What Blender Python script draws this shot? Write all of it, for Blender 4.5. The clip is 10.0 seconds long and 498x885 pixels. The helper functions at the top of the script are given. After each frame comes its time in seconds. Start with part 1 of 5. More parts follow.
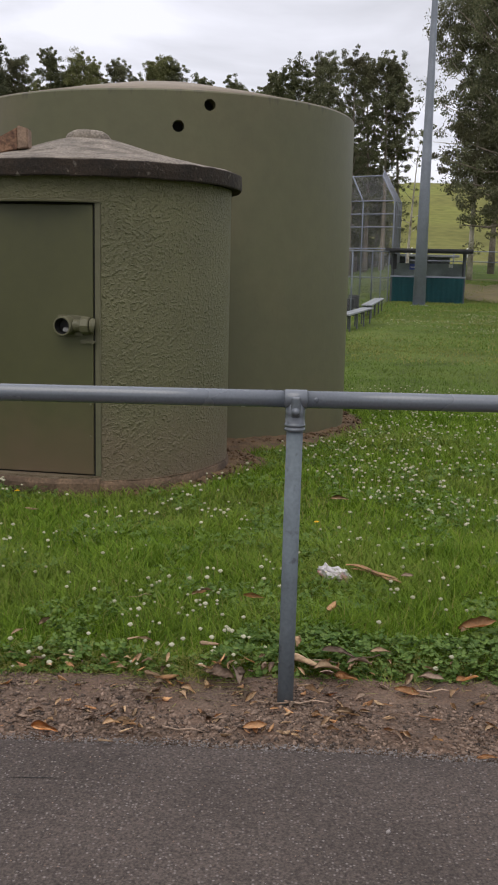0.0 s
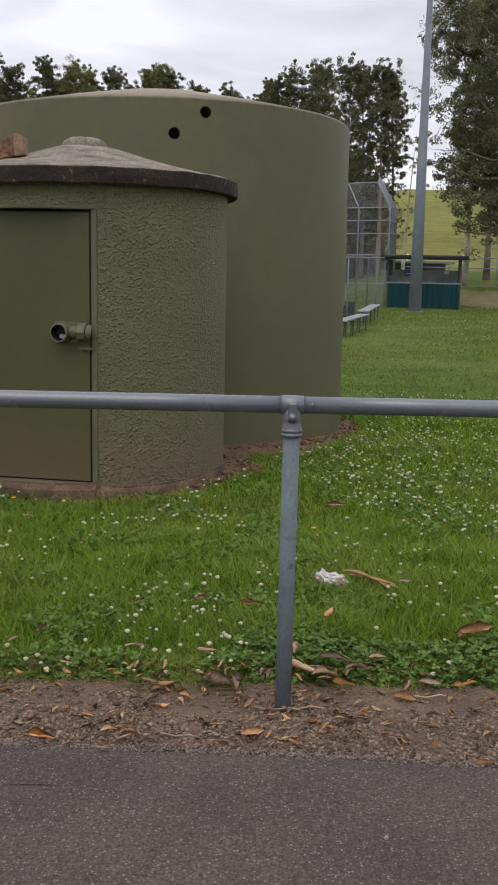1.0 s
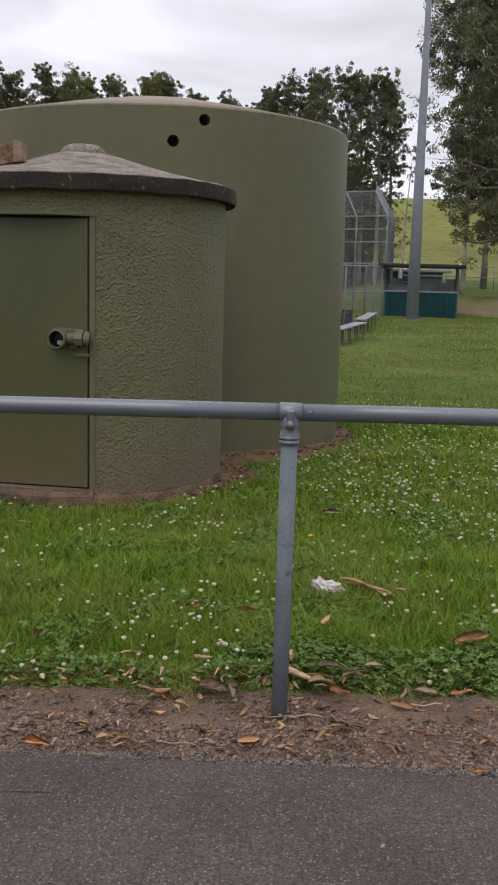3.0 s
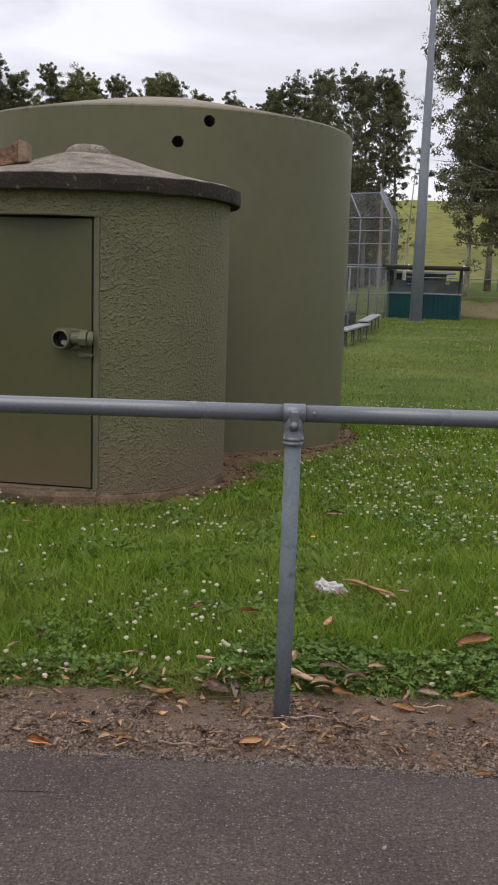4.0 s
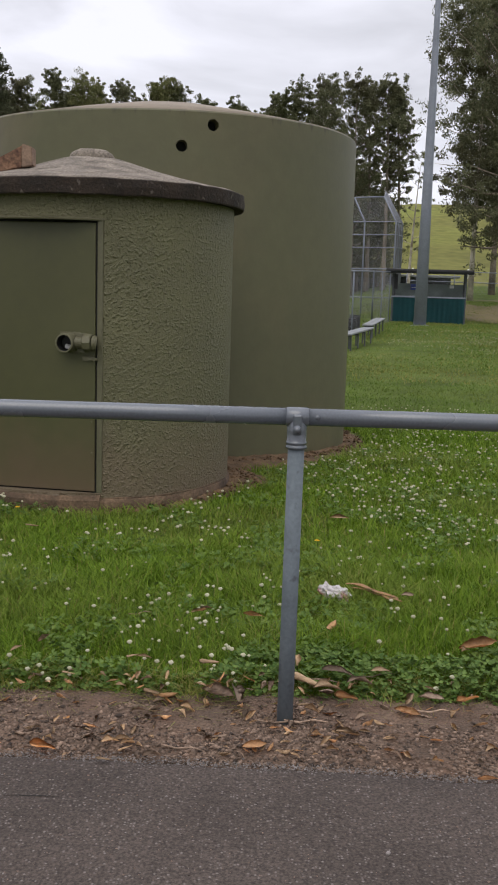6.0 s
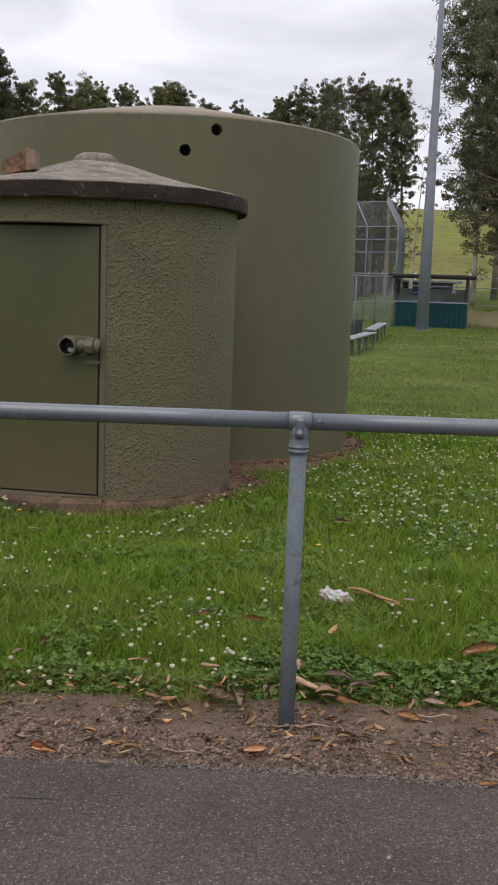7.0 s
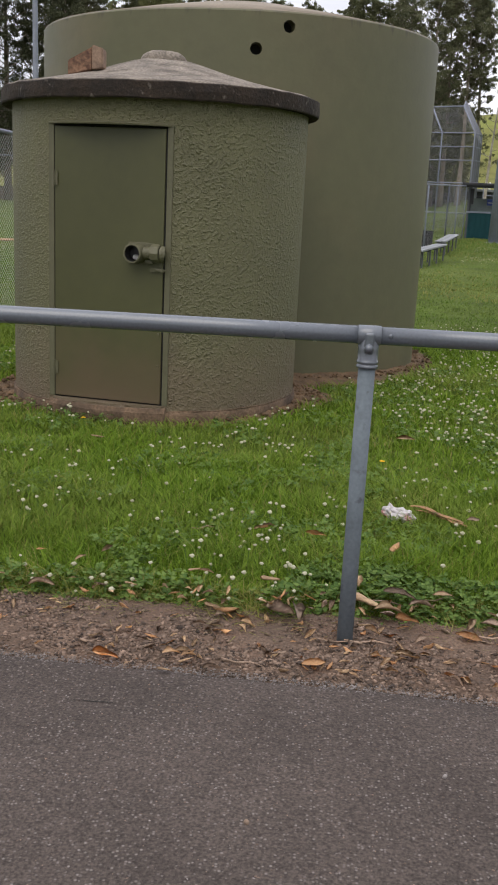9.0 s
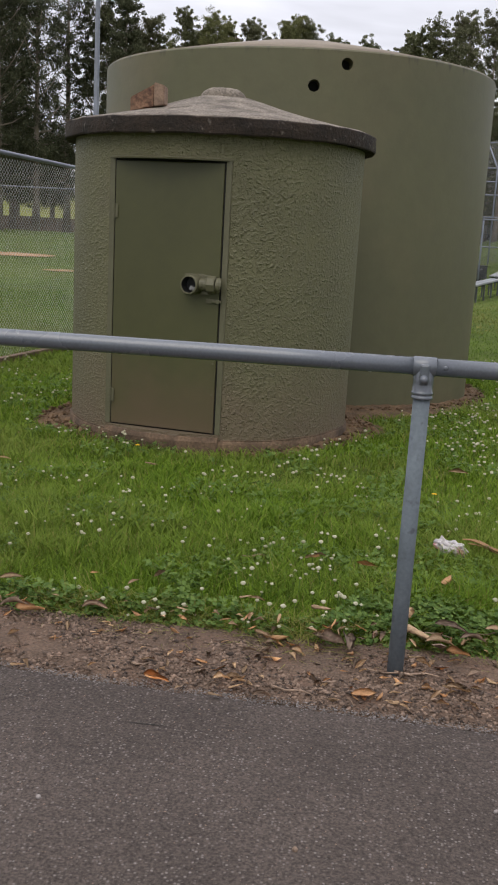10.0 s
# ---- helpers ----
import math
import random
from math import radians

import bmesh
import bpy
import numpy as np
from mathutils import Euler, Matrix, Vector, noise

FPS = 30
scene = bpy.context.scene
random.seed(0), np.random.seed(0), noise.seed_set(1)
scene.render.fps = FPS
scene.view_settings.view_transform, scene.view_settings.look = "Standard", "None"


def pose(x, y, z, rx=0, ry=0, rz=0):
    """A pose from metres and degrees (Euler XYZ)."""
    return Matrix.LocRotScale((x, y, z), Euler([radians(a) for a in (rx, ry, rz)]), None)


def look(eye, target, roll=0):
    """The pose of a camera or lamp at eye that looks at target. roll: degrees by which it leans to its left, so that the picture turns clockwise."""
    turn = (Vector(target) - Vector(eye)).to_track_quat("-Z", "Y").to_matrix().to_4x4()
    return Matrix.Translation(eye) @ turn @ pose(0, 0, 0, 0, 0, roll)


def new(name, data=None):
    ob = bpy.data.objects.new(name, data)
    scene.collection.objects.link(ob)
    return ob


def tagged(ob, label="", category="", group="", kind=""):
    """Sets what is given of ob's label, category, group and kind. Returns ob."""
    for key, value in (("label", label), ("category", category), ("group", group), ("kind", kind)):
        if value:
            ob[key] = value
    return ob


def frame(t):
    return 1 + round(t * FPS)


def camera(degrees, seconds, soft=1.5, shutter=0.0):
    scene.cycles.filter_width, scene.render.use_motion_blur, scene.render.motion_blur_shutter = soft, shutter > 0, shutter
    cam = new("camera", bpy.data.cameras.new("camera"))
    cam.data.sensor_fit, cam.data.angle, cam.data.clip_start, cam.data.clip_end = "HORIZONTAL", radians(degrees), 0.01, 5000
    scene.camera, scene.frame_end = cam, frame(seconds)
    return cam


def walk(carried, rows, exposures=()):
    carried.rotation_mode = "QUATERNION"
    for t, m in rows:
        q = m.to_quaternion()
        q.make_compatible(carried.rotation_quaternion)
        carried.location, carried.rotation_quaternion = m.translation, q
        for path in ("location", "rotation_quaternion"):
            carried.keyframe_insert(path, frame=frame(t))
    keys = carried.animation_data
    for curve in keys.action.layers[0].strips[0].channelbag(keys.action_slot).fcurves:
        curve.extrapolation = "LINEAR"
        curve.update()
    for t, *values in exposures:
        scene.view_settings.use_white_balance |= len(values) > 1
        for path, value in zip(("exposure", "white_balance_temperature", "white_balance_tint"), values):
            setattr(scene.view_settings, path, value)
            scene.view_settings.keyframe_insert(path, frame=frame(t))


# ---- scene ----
# ---------------------------------------------------------------- camera and walk
cam = camera(29.5, 10.0, soft=1.9)
ROWS = [
    (0.0, 0.0, 0.0, 1.33, 79.997, -1.326, 0.234),
    (0.5, -0.0023, -0.0034, 1.3294, 80.418, -1.346, 0.083),
    (1.0, -0.0006, -0.0028, 1.3279, 80.4, -1.201, 0.002),
    (1.5, -0.0061, 0.0016, 1.3272, 80.386, -1.575, -0.109),
    (2.0, -0.0046, -0.0022, 1.3292, 80.625, -1.376, -0.23),
    (2.5, -0.0026, -0.0026, 1.328, 80.779, -1.414, -0.212),
    (4.0, -0.0066, -0.0037, 1.3265, 80.906, -1.798, 0.066),
    (4.5, -0.005, -0.0024, 1.3279, 80.811, -1.766, 0.271),
    (5.0, -0.0057, -0.0024, 1.3276, 80.817, -1.785, 0.376),
    (5.5, -0.003, 0.0001, 1.3258, 80.937, -1.671, 0.32),
    (7.0, -0.0057, -0.0054, 1.326, 81.373, -1.994, 0.458),
    (7.5, -0.01, -0.0049, 1.3243, 81.249, -2.114, 0.631),
    (8.0, -0.0112, -0.0066, 1.3241, 81.027, -2.249, 0.874),
    (8.5, -0.0152, -0.0057, 1.3229, 78.911, -2.606, 1.794),
    (8.6, -0.0152, 0.0055, 1.3229, 78.0, -2.609, 2.081),
    (8.7, -0.0155, 0.0165, 1.3221, 75.43, -2.265, 2.677),
    (8.8, -0.0159, 0.0276, 1.3211, 74.862, -2.261, 3.319),
    (8.9, -0.0165, 0.0389, 1.3205, 75.109, -2.472, 3.831),
    (9.0, -0.0175, 0.0502, 1.3205, 75.879, -2.699, 4.422),
    (9.5, -0.026, 0.0133, 1.3194, 76.847, -3.082, 6.777),
    (10.0, -0.028, 0.016, 1.316, 77.652, -3.068, 7.591),
]
EXPOSURES = [(0.0, 0.5), (8.5, 0.5), (8.8, 0.78), (9.0, 0.72), (9.5, 0.6), (10.0, 0.58)]
walk(cam, [(t, pose(x, y, z, rx, ry, rz)) for t, x, y, z, rx, ry, rz in ROWS], EXPOSURES)

# ---------------------------------------------------------------- sky and light
SUN_ELEVATION, SUN_ROTATION = 58.0, 200.0
world = bpy.data.worlds.new("overcast_sky")
scene.world = world
world.use_nodes = True
wn, wl = world.node_tree.nodes, world.node_tree.links
wn.clear()
sky = wn.new("ShaderNodeTexSky")
sky.sky_type = "NISHITA"
sky.sun_disc = False
sky.sun_elevation, sky.sun_rotation = radians(SUN_ELEVATION), radians(SUN_ROTATION)
sky_bg = wn.new("ShaderNodeBackground")
sky_bg.inputs["Strength"].default_value = 0.08
wl.new(sky.outputs[0], sky_bg.inputs["Color"])
coord = wn.new("ShaderNodeTexCoord")
stretch = wn.new("ShaderNodeMapping")
stretch.inputs["Scale"].default_value = (1.0, 1.0, 3.6)
wl.new(coord.outputs["Generated"], stretch.inputs["Vector"])
cloud = wn.new("ShaderNodeTexNoise")
cloud.inputs["Scale"].default_value, cloud.inputs["Detail"].default_value = 3.2, 6.0
cloud.inputs["Distortion"].default_value = 0.35
wl.new(stretch.outputs[0], cloud.inputs["Vector"])
shade = wn.new("ShaderNodeValToRGB")
shade.color_ramp.elements[0].position, shade.color_ramp.elements[0].color = 0.36, (0.47, 0.468, 0.505, 1)
shade.color_ramp.elements[1].position, shade.color_ramp.elements[1].color = 0.62, (0.74, 0.735, 0.805, 1)
wl.new(cloud.outputs["Fac"], shade.inputs[0])
cloud_bg = wn.new("ShaderNodeBackground")
cloud_bg.inputs["Strength"].default_value = 1.0
wl.new(shade.outputs[0], cloud_bg.inputs["Color"])
height = wn.new("ShaderNodeSeparateXYZ")
wl.new(coord.outputs["Generated"], height.inputs[0])
zenith = wn.new("ShaderNodeMapRange")  # an overcast sky is brightest overhead
zenith.inputs["From Min"].default_value, zenith.inputs["From Max"].default_value = 0.35, 1.0
zenith.inputs["To Min"].default_value, zenith.inputs["To Max"].default_value = 1.0, 1.9
wl.new(height.outputs["Z"], zenith.inputs["Value"])
wl.new(zenith.outputs[0], cloud_bg.inputs["Strength"])
cover = wn.new("ShaderNodeMixShader")
cover.inputs[0].default_value = 0.9
wl.new(sky_bg.outputs[0], cover.inputs[1])
wl.new(cloud_bg.outputs[0], cover.inputs[2])
world_out = wn.new("ShaderNodeOutputWorld")
wl.new(cover.outputs[0], world_out.inputs["Surface"])

sun_data = bpy.data.lights.new("sun", "SUN")
sun_data.energy, sun_data.angle, sun_data.color = 0.75, radians(50), (1.0, 0.92, 0.80)
sun = new("sun", sun_data)
sun.matrix_world = look((0, 0, 40), (0 - 40 * math.cos(radians(SUN_ELEVATION)) * math.sin(radians(SUN_ROTATION)) / math.sin(radians(SUN_ELEVATION)),
                                     0 - 40 * math.cos(radians(SUN_ELEVATION)) * math.cos(radians(SUN_ROTATION)) / math.sin(radians(SUN_ELEVATION)), 0))


# ---------------------------------------------------------------- materials
def material(name, color, rough=0.8, metal=0.0, vary=0.25, scale=3.0, fine=60.0, fine_amount=0.15, bump=0.3, bump_scale=80.0,
             bump_depth=0.003, second=None, second_at=(0.5, 0.65), second_scale=2.0, per_piece=0.0, island=0.0, spec=0.4):
    """A painted or natural surface: base colour varied at two scales, a second colour in patches, fine relief."""
    m = bpy.data.materials.new(name)
    m.use_nodes = True
    n, l = m.node_tree.nodes, m.node_tree.links
    b = n["Principled BSDF"]
    b.inputs["Metallic"].default_value = metal
    b.inputs["Specular IOR Level"].default_value = spec
    tc = n.new("ShaderNodeTexCoord")
    big = n.new("ShaderNodeTexNoise")
    big.inputs["Scale"].default_value, big.inputs["Detail"].default_value = scale, 5
    small = n.new("ShaderNodeTexNoise")
    small.inputs["Scale"].default_value, small.inputs["Detail"].default_value = fine, 3
    for x in (big, small):
        l.new(tc.outputs["Object"], x.inputs["Vector"])
    ramp = n.new("ShaderNodeValToRGB")
    lo, hi = [max(0, c * (1 - vary)) for c in color], [min(1, c * (1 + vary)) for c in color]
    ramp.color_ramp.elements[0].position, ramp.color_ramp.elements[0].color = 0.3, (*lo, 1)
    ramp.color_ramp.elements[1].position, ramp.color_ramp.elements[1].color = 0.7, (*hi, 1)
    l.new(big.outputs["Fac"], ramp.inputs[0])
    out = ramp.outputs[0]
    if second:
        patch = n.new("ShaderNodeTexNoise")
        patch.inputs["Scale"].default_value, patch.inputs["Detail"].default_value = second_scale, 6
        l.new(tc.outputs["Object"], patch.inputs["Vector"])
        pr = n.new("ShaderNodeMapRange")
        pr.inputs["From Min"].default_value, pr.inputs["From Max"].default_value = second_at
        l.new(patch.outputs["Fac"], pr.inputs["Value"])
        mx = n.new("ShaderNodeMix")
        mx.data_type = "RGBA"
        l.new(pr.outputs[0], mx.inputs["Factor"])
        l.new(out, mx.inputs["A"])
        mx.inputs["B"].default_value = (*second, 1)
        out = mx.outputs["Result"]
    gain = n.new("ShaderNodeMapRange")
    gain.inputs["To Min"].default_value, gain.inputs["To Max"].default_value = 1 - fine_amount, 1 + fine_amount
    gain.inputs["From Min"].default_value, gain.inputs["From Max"].default_value = 0.3, 0.7
    l.new(small.outputs["Fac"], gain.inputs["Value"])
    factor = gain.outputs[0]
    for amount, source in ((per_piece, "ShaderNodeObjectInfo"), (island, "ShaderNodeNewGeometry")):
        if amount:
            info = n.new(source)
            mr = n.new("ShaderNodeMapRange")
            mr.inputs["To Min"].default_value, mr.inputs["To Max"].default_value = 1 - amount, 1 + amount
            l.new(info.outputs["Random" if per_piece and source.endswith("ObjectInfo") else "Random Per Island"], mr.inputs["Value"])
            mm = n.new("ShaderNodeMath")
            mm.operation = "MULTIPLY"
            l.new(factor, mm.inputs[0])
            l.new(mr.outputs[0], mm.inputs[1])
            factor = mm.outputs[0]
    mul = n.new("ShaderNodeVectorMath")
    mul.operation = "SCALE"
    l.new(out, mul.inputs[0])
    l.new(factor, mul.inputs["Scale"])
    l.new(mul.outputs[0], b.inputs["Base Color"])
    rr = n.new("ShaderNodeMapRange")
    rr.inputs["To Min"].default_value, rr.inputs["To Max"].default_value = max(0, rough - 0.12), min(1, rough + 0.1)
    l.new(big.outputs["Fac"], rr.inputs["Value"])
    l.new(rr.outputs[0], b.inputs["Roughness"])
    if bump:
        grain = n.new("ShaderNodeTexNoise")
        grain.inputs["Scale"].default_value, grain.inputs["Detail"].default_value = bump_scale, 4
        l.new(tc.outputs["Object"], grain.inputs["Vector"])
        bp = n.new("ShaderNodeBump")
        bp.inputs["Strength"].default_value, bp.inputs["Distance"].default_value = bump, bump_depth
        l.new(grain.outputs["Fac"], bp.inputs["Height"])
        l.new(bp.outputs[0], b.inputs["Normal"])
    return m


def roughcast(name, color):
    """Green paint on worm-like roughcast render."""
    m = material(name, color, 0.62, vary=0.10, scale=2.2, fine=25, fine_amount=0.05, bump=0, second=(0.105, 0.088, 0.06),
                 second_at=(0.62, 0.9), second_scale=1.3, spec=0.5)
    n, l = m.node_tree.nodes, m.node_tree.links
    tc = n.new("ShaderNodeTexCoord")
    total = None
    for scale, detail, weight in ((54.0, 1.0, 0.9), (115.0, 1.5, 0.5)):
        a = n.new("ShaderNodeTexNoise")
        a.inputs["Scale"].default_value, a.inputs["Detail"].default_value, a.inputs["Distortion"].default_value = scale, detail, 0.25
        l.new(tc.outputs["Object"], a.inputs["Vector"])
        up = n.new("ShaderNodeMapRange")
        up.interpolation_type = "SMOOTHERSTEP"
        up.inputs["From Min"].default_value, up.inputs["From Max"].default_value = 0.42, 0.86
        up.inputs["To Max"].default_value = weight
        l.new(a.outputs["Fac"], up.inputs["Value"])
        if total is None:
            total = up.outputs[0]
        else:
            s = n.new("ShaderNodeMath")
            l.new(total, s.inputs[0])
            l.new(up.outputs[0], s.inputs[1])
            total = s.outputs[0]
    bp = n.new("ShaderNodeBump")
    bp.inputs["Strength"].default_value, bp.inputs["Distance"].default_value = 1.0, 0.0092
    l.new(total, bp.inputs["Height"])
    l.new(bp.outputs[0], n["Principled BSDF"].inputs["Normal"])
    return m


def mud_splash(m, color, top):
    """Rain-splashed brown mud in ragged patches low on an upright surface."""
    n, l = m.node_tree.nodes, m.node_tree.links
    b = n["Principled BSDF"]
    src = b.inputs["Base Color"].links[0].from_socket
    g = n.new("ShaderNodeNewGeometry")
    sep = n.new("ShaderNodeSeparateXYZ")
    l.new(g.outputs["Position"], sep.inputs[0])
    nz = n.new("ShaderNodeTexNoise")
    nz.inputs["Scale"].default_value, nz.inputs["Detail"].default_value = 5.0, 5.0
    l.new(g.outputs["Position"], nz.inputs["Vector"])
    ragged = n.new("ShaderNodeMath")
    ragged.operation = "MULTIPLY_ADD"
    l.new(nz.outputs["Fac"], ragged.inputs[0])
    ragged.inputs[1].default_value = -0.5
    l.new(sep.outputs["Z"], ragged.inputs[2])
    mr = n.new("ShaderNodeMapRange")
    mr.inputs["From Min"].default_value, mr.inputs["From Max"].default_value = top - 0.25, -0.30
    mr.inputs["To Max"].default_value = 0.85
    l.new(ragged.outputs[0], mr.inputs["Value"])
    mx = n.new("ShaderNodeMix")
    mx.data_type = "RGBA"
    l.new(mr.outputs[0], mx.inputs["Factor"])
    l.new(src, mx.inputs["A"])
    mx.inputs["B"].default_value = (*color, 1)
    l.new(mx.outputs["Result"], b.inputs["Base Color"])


def asphalt_material():
    m = material("asphalt", (0.0715, 0.0570, 0.0488), 0.9, vary=0.24, scale=1.9, fine=150, fine_amount=0.50, bump=1.0, bump_scale=120,
                 bump_depth=0.006, spec=0.25)
    n, l = m.node_tree.nodes, m.node_tree.links
    b = n["Principled BSDF"]
    src = b.inputs["Base Color"].links[0].from_socket
    tc = n.new("ShaderNodeTexCoord")
    v = n.new("ShaderNodeTexVoronoi")
    v.inputs["Scale"].default_value = 125
    l.new(tc.outputs["Object"], v.inputs["Vector"])
    sep = n.new("ShaderNodeSeparateColor")
    l.new(v.outputs["Color"], sep.inputs[0])
    pick = n.new("ShaderNodeMapRange")
    pick.inputs["From Min"].default_value, pick.inputs["From Max"].default_value = 0.76, 1.0
    l.new(sep.outputs[0], pick.inputs["Value"])
    near = n.new("ShaderNodeMapRange")
    near.inputs["From Min"].default_value, near.inputs["From Max"].default_value = 0.55, 0.2
    l.new(v.outputs["Distance"], near.inputs["Value"])
    mm = n.new("ShaderNodeMath")
    mm.operation = "MULTIPLY"
    l.new(pick.outputs[0], mm.inputs[0])
    l.new(near.outputs[0], mm.inputs[1])
    mx = n.new("ShaderNodeMix")
    mx.data_type = "RGBA"
    l.new(mm.outputs[0], mx.inputs["Factor"])
    l.new(src, mx.inputs["A"])
    mx.inputs["B"].default_value = (0.215, 0.190, 0.175, 1)
    l.new(mx.outputs["Result"], b.inputs["Base Color"])
    return m


def foliage(name, low, high, rough=0.55, translucent=0.25, patch=None, patch_scale=0.8):
    """Leaves and blades: every island its own green, a little light through them."""
    m = bpy.data.materials.new(name)
    m.use_nodes = True
    n, l = m.node_tree.nodes, m.node_tree.links
    b = n["Principled BSDF"]
    g = n.new("ShaderNodeNewGeometry")
    ramp = n.new("ShaderNodeValToRGB")
    ramp.color_ramp.elements[0].color, ramp.color_ramp.elements[1].color = (*low, 1), (*high, 1)
    l.new(g.outputs["Random Per Island"], ramp.inputs[0])
    out = ramp.outputs[0]
    if patch:
        tc = n.new("ShaderNodeTexCoord")
        p = n.new("ShaderNodeTexNoise")
        p.inputs["Scale"].default_value, p.inputs["Detail"].default_value = patch_scale, 4
        l.new(tc.outputs["Object"], p.inputs["Vector"])
        mr = n.new("ShaderNodeMapRange")
        mr.inputs["From Min"].default_value, mr.inputs["From Max"].default_value = 0.45, 0.72
        l.new(p.outputs["Fac"], mr.inputs["Value"])
        mx = n.new("ShaderNodeMix")
        mx.data_type = "RGBA"
        l.new(mr.outputs[0], mx.inputs["Factor"])
        l.new(out, mx.inputs["A"])
        mx.inputs["B"].default_value = (*patch, 1)
        out = mx.outputs["Result"]
    l.new(out, b.inputs["Base Color"])
    b.inputs["Roughness"].default_value = rough
    b.inputs["Specular IOR Level"].default_value = 0.12
    tr = n.new("ShaderNodeBsdfTranslucent")
    l.new(out, tr.inputs["Color"])
    mix = n.new("ShaderNodeMixShader")
    mix.inputs[0].default_value = translucent
    l.new(b.outputs[0], mix.inputs[1])
    l.new(tr.outputs[0], mix.inputs[2])
    l.new(mix.outputs[0], n["Material Output"].inputs["Surface"])
    return m


M_RENDER = roughcast("green_roughcast", (0.1160, 0.1105, 0.0530))
M_TANK = material("green_tank_paint", (0.0965, 0.0935, 0.0480), 0.55, vary=0.07, scale=1.2, fine=9, fine_amount=0.05, bump=0.25, bump_scale=30,
                  bump_depth=0.004, second=(0.138, 0.112, 0.060), second_at=(0.48, 0.8), second_scale=0.9, spec=0.4)
M_DOOR = material("green_door_paint", (0.0640, 0.0640, 0.0238), 0.45, vary=0.08, scale=1.5, fine=12, fine_amount=0.04, bump=0.12, bump_scale=14,
                  bump_depth=0.004, spec=0.45)


def rim_stains(m, color, top):
    """Dark rain streaks that hang in narrow ragged tongues from a tank's top edge."""
    n, l = m.node_tree.nodes, m.node_tree.links
    b = n["Principled BSDF"]
    src = b.inputs["Base Color"].links[0].from_socket
    g = n.new("ShaderNodeNewGeometry")
    squash = n.new("ShaderNodeMapping")
    squash.inputs["Scale"].default_value = (9.0, 9.0, 1.2)
    l.new(g.outputs["Position"], squash.inputs["Vector"])
    nz = n.new("ShaderNodeTexNoise")
    nz.inputs["Scale"].default_value, nz.inputs["Detail"].default_value = 1.6, 4.0
    l.new(squash.outputs[0], nz.inputs["Vector"])
    sep = n.new("ShaderNodeSeparateXYZ")
    l.new(g.outputs["Position"], sep.inputs[0])
    drop = n.new("ShaderNodeMath")
    drop.operation = "MULTIPLY_ADD"
    l.new(nz.outputs["Fac"], drop.inputs[0])
    drop.inputs[1].default_value = 0.42
    l.new(sep.outputs["Z"], drop.inputs[2])
    mr = n.new("ShaderNodeMapRange")
    mr.inputs["From Min"].default_value, mr.inputs["From Max"].default_value = top + 0.20, top + 0.26
    mr.inputs["To Max"].default_value = 0.6
    l.new(drop.outputs[0], mr.inputs["Value"])
    mx = n.new("ShaderNodeMix")
    mx.data_type = "RGBA"
    l.new(mr.outputs[0], mx.inputs["Factor"])
    l.new(src, mx.inputs["A"])
    mx.inputs["B"].default_value = (*color, 1)
    l.new(mx.outputs["Result"], b.inputs["Base Color"])


rim_stains(M_TANK, (0.045, 0.042, 0.030), 2.73)
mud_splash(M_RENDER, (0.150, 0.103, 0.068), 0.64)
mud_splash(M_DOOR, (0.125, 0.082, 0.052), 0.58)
M_TRIM = material("green_trim_paint", (0.1068, 0.1013, 0.0585), 0.55, vary=0.12, scale=6, fine=60, fine_amount=0.08, bump=0.2)
# Near-black colour for the crack and for shade in the door gap and tank.
M_CRACK_SHADE = material("crack_and_shade_black", (0.012, 0.012, 0.010), 0.9, bump=0)
M_CONCRETE_DARK = material("weathered_dark_concrete", (0.022, 0.0148, 0.0098), 0.9, vary=0.5, scale=7, fine=90, fine_amount=0.4, bump=0.8, bump_scale=60,
                           bump_depth=0.008, second=(0.105, 0.088, 0.072), second_at=(0.62, 0.74), second_scale=26)
M_CONCRETE = material("weathered_pale_concrete", (0.1865, 0.1585, 0.1274), 0.9, vary=0.3, scale=9, fine=75, fine_amount=0.45, bump=0.7, bump_scale=70,
                      bump_depth=0.006, second=(0.085, 0.068, 0.052), second_at=(0.50, 0.72), second_scale=8)
M_CONCRETE_TAN = material("tan_concrete", (0.2340, 0.1989, 0.1560), 0.9, vary=0.15, scale=3, fine=60, fine_amount=0.15, bump=0.4)
M_FOOTING = material("soil_stained_footing", (0.118, 0.078, 0.048), 0.95, vary=0.3, scale=6, fine=60, fine_amount=0.3, bump=0.9, bump_scale=40,
                     bump_depth=0.012, second=(0.060, 0.040, 0.026), second_at=(0.48, 0.66), second_scale=5)
M_STEEL = material("galvanised_steel", (0.104, 0.116, 0.134), 0.27, metal=0.08, vary=0.06, scale=2.5, fine=140, fine_amount=0.08, spec=0.85, bump=0.04, bump_scale=40,
                   bump_depth=0.001, second=(0.088, 0.102, 0.124), second_at=(0.66, 0.84), second_scale=30)
M_STEEL_POST = material("dull_galvanised_steel", (0.132, 0.154, 0.170), 0.65, metal=0.0, vary=0.14, scale=12, fine=90, fine_amount=0.10, bump=0.15, bump_scale=60,
                        bump_depth=0.001, second=(0.085, 0.095, 0.105), second_at=(0.60, 0.70), second_scale=24, spec=0.12)
M_STEEL_FAR = material("weathered_galvanised_steel", (0.210, 0.226, 0.272), 0.55, metal=0.05, vary=0.12, scale=2, fine=20, fine_amount=0.08, bump=0)
M_WIRE = material("galvanised_wire", (0.66, 0.66, 0.68), 0.5, metal=0.2, vary=0.1, scale=5, bump=0)
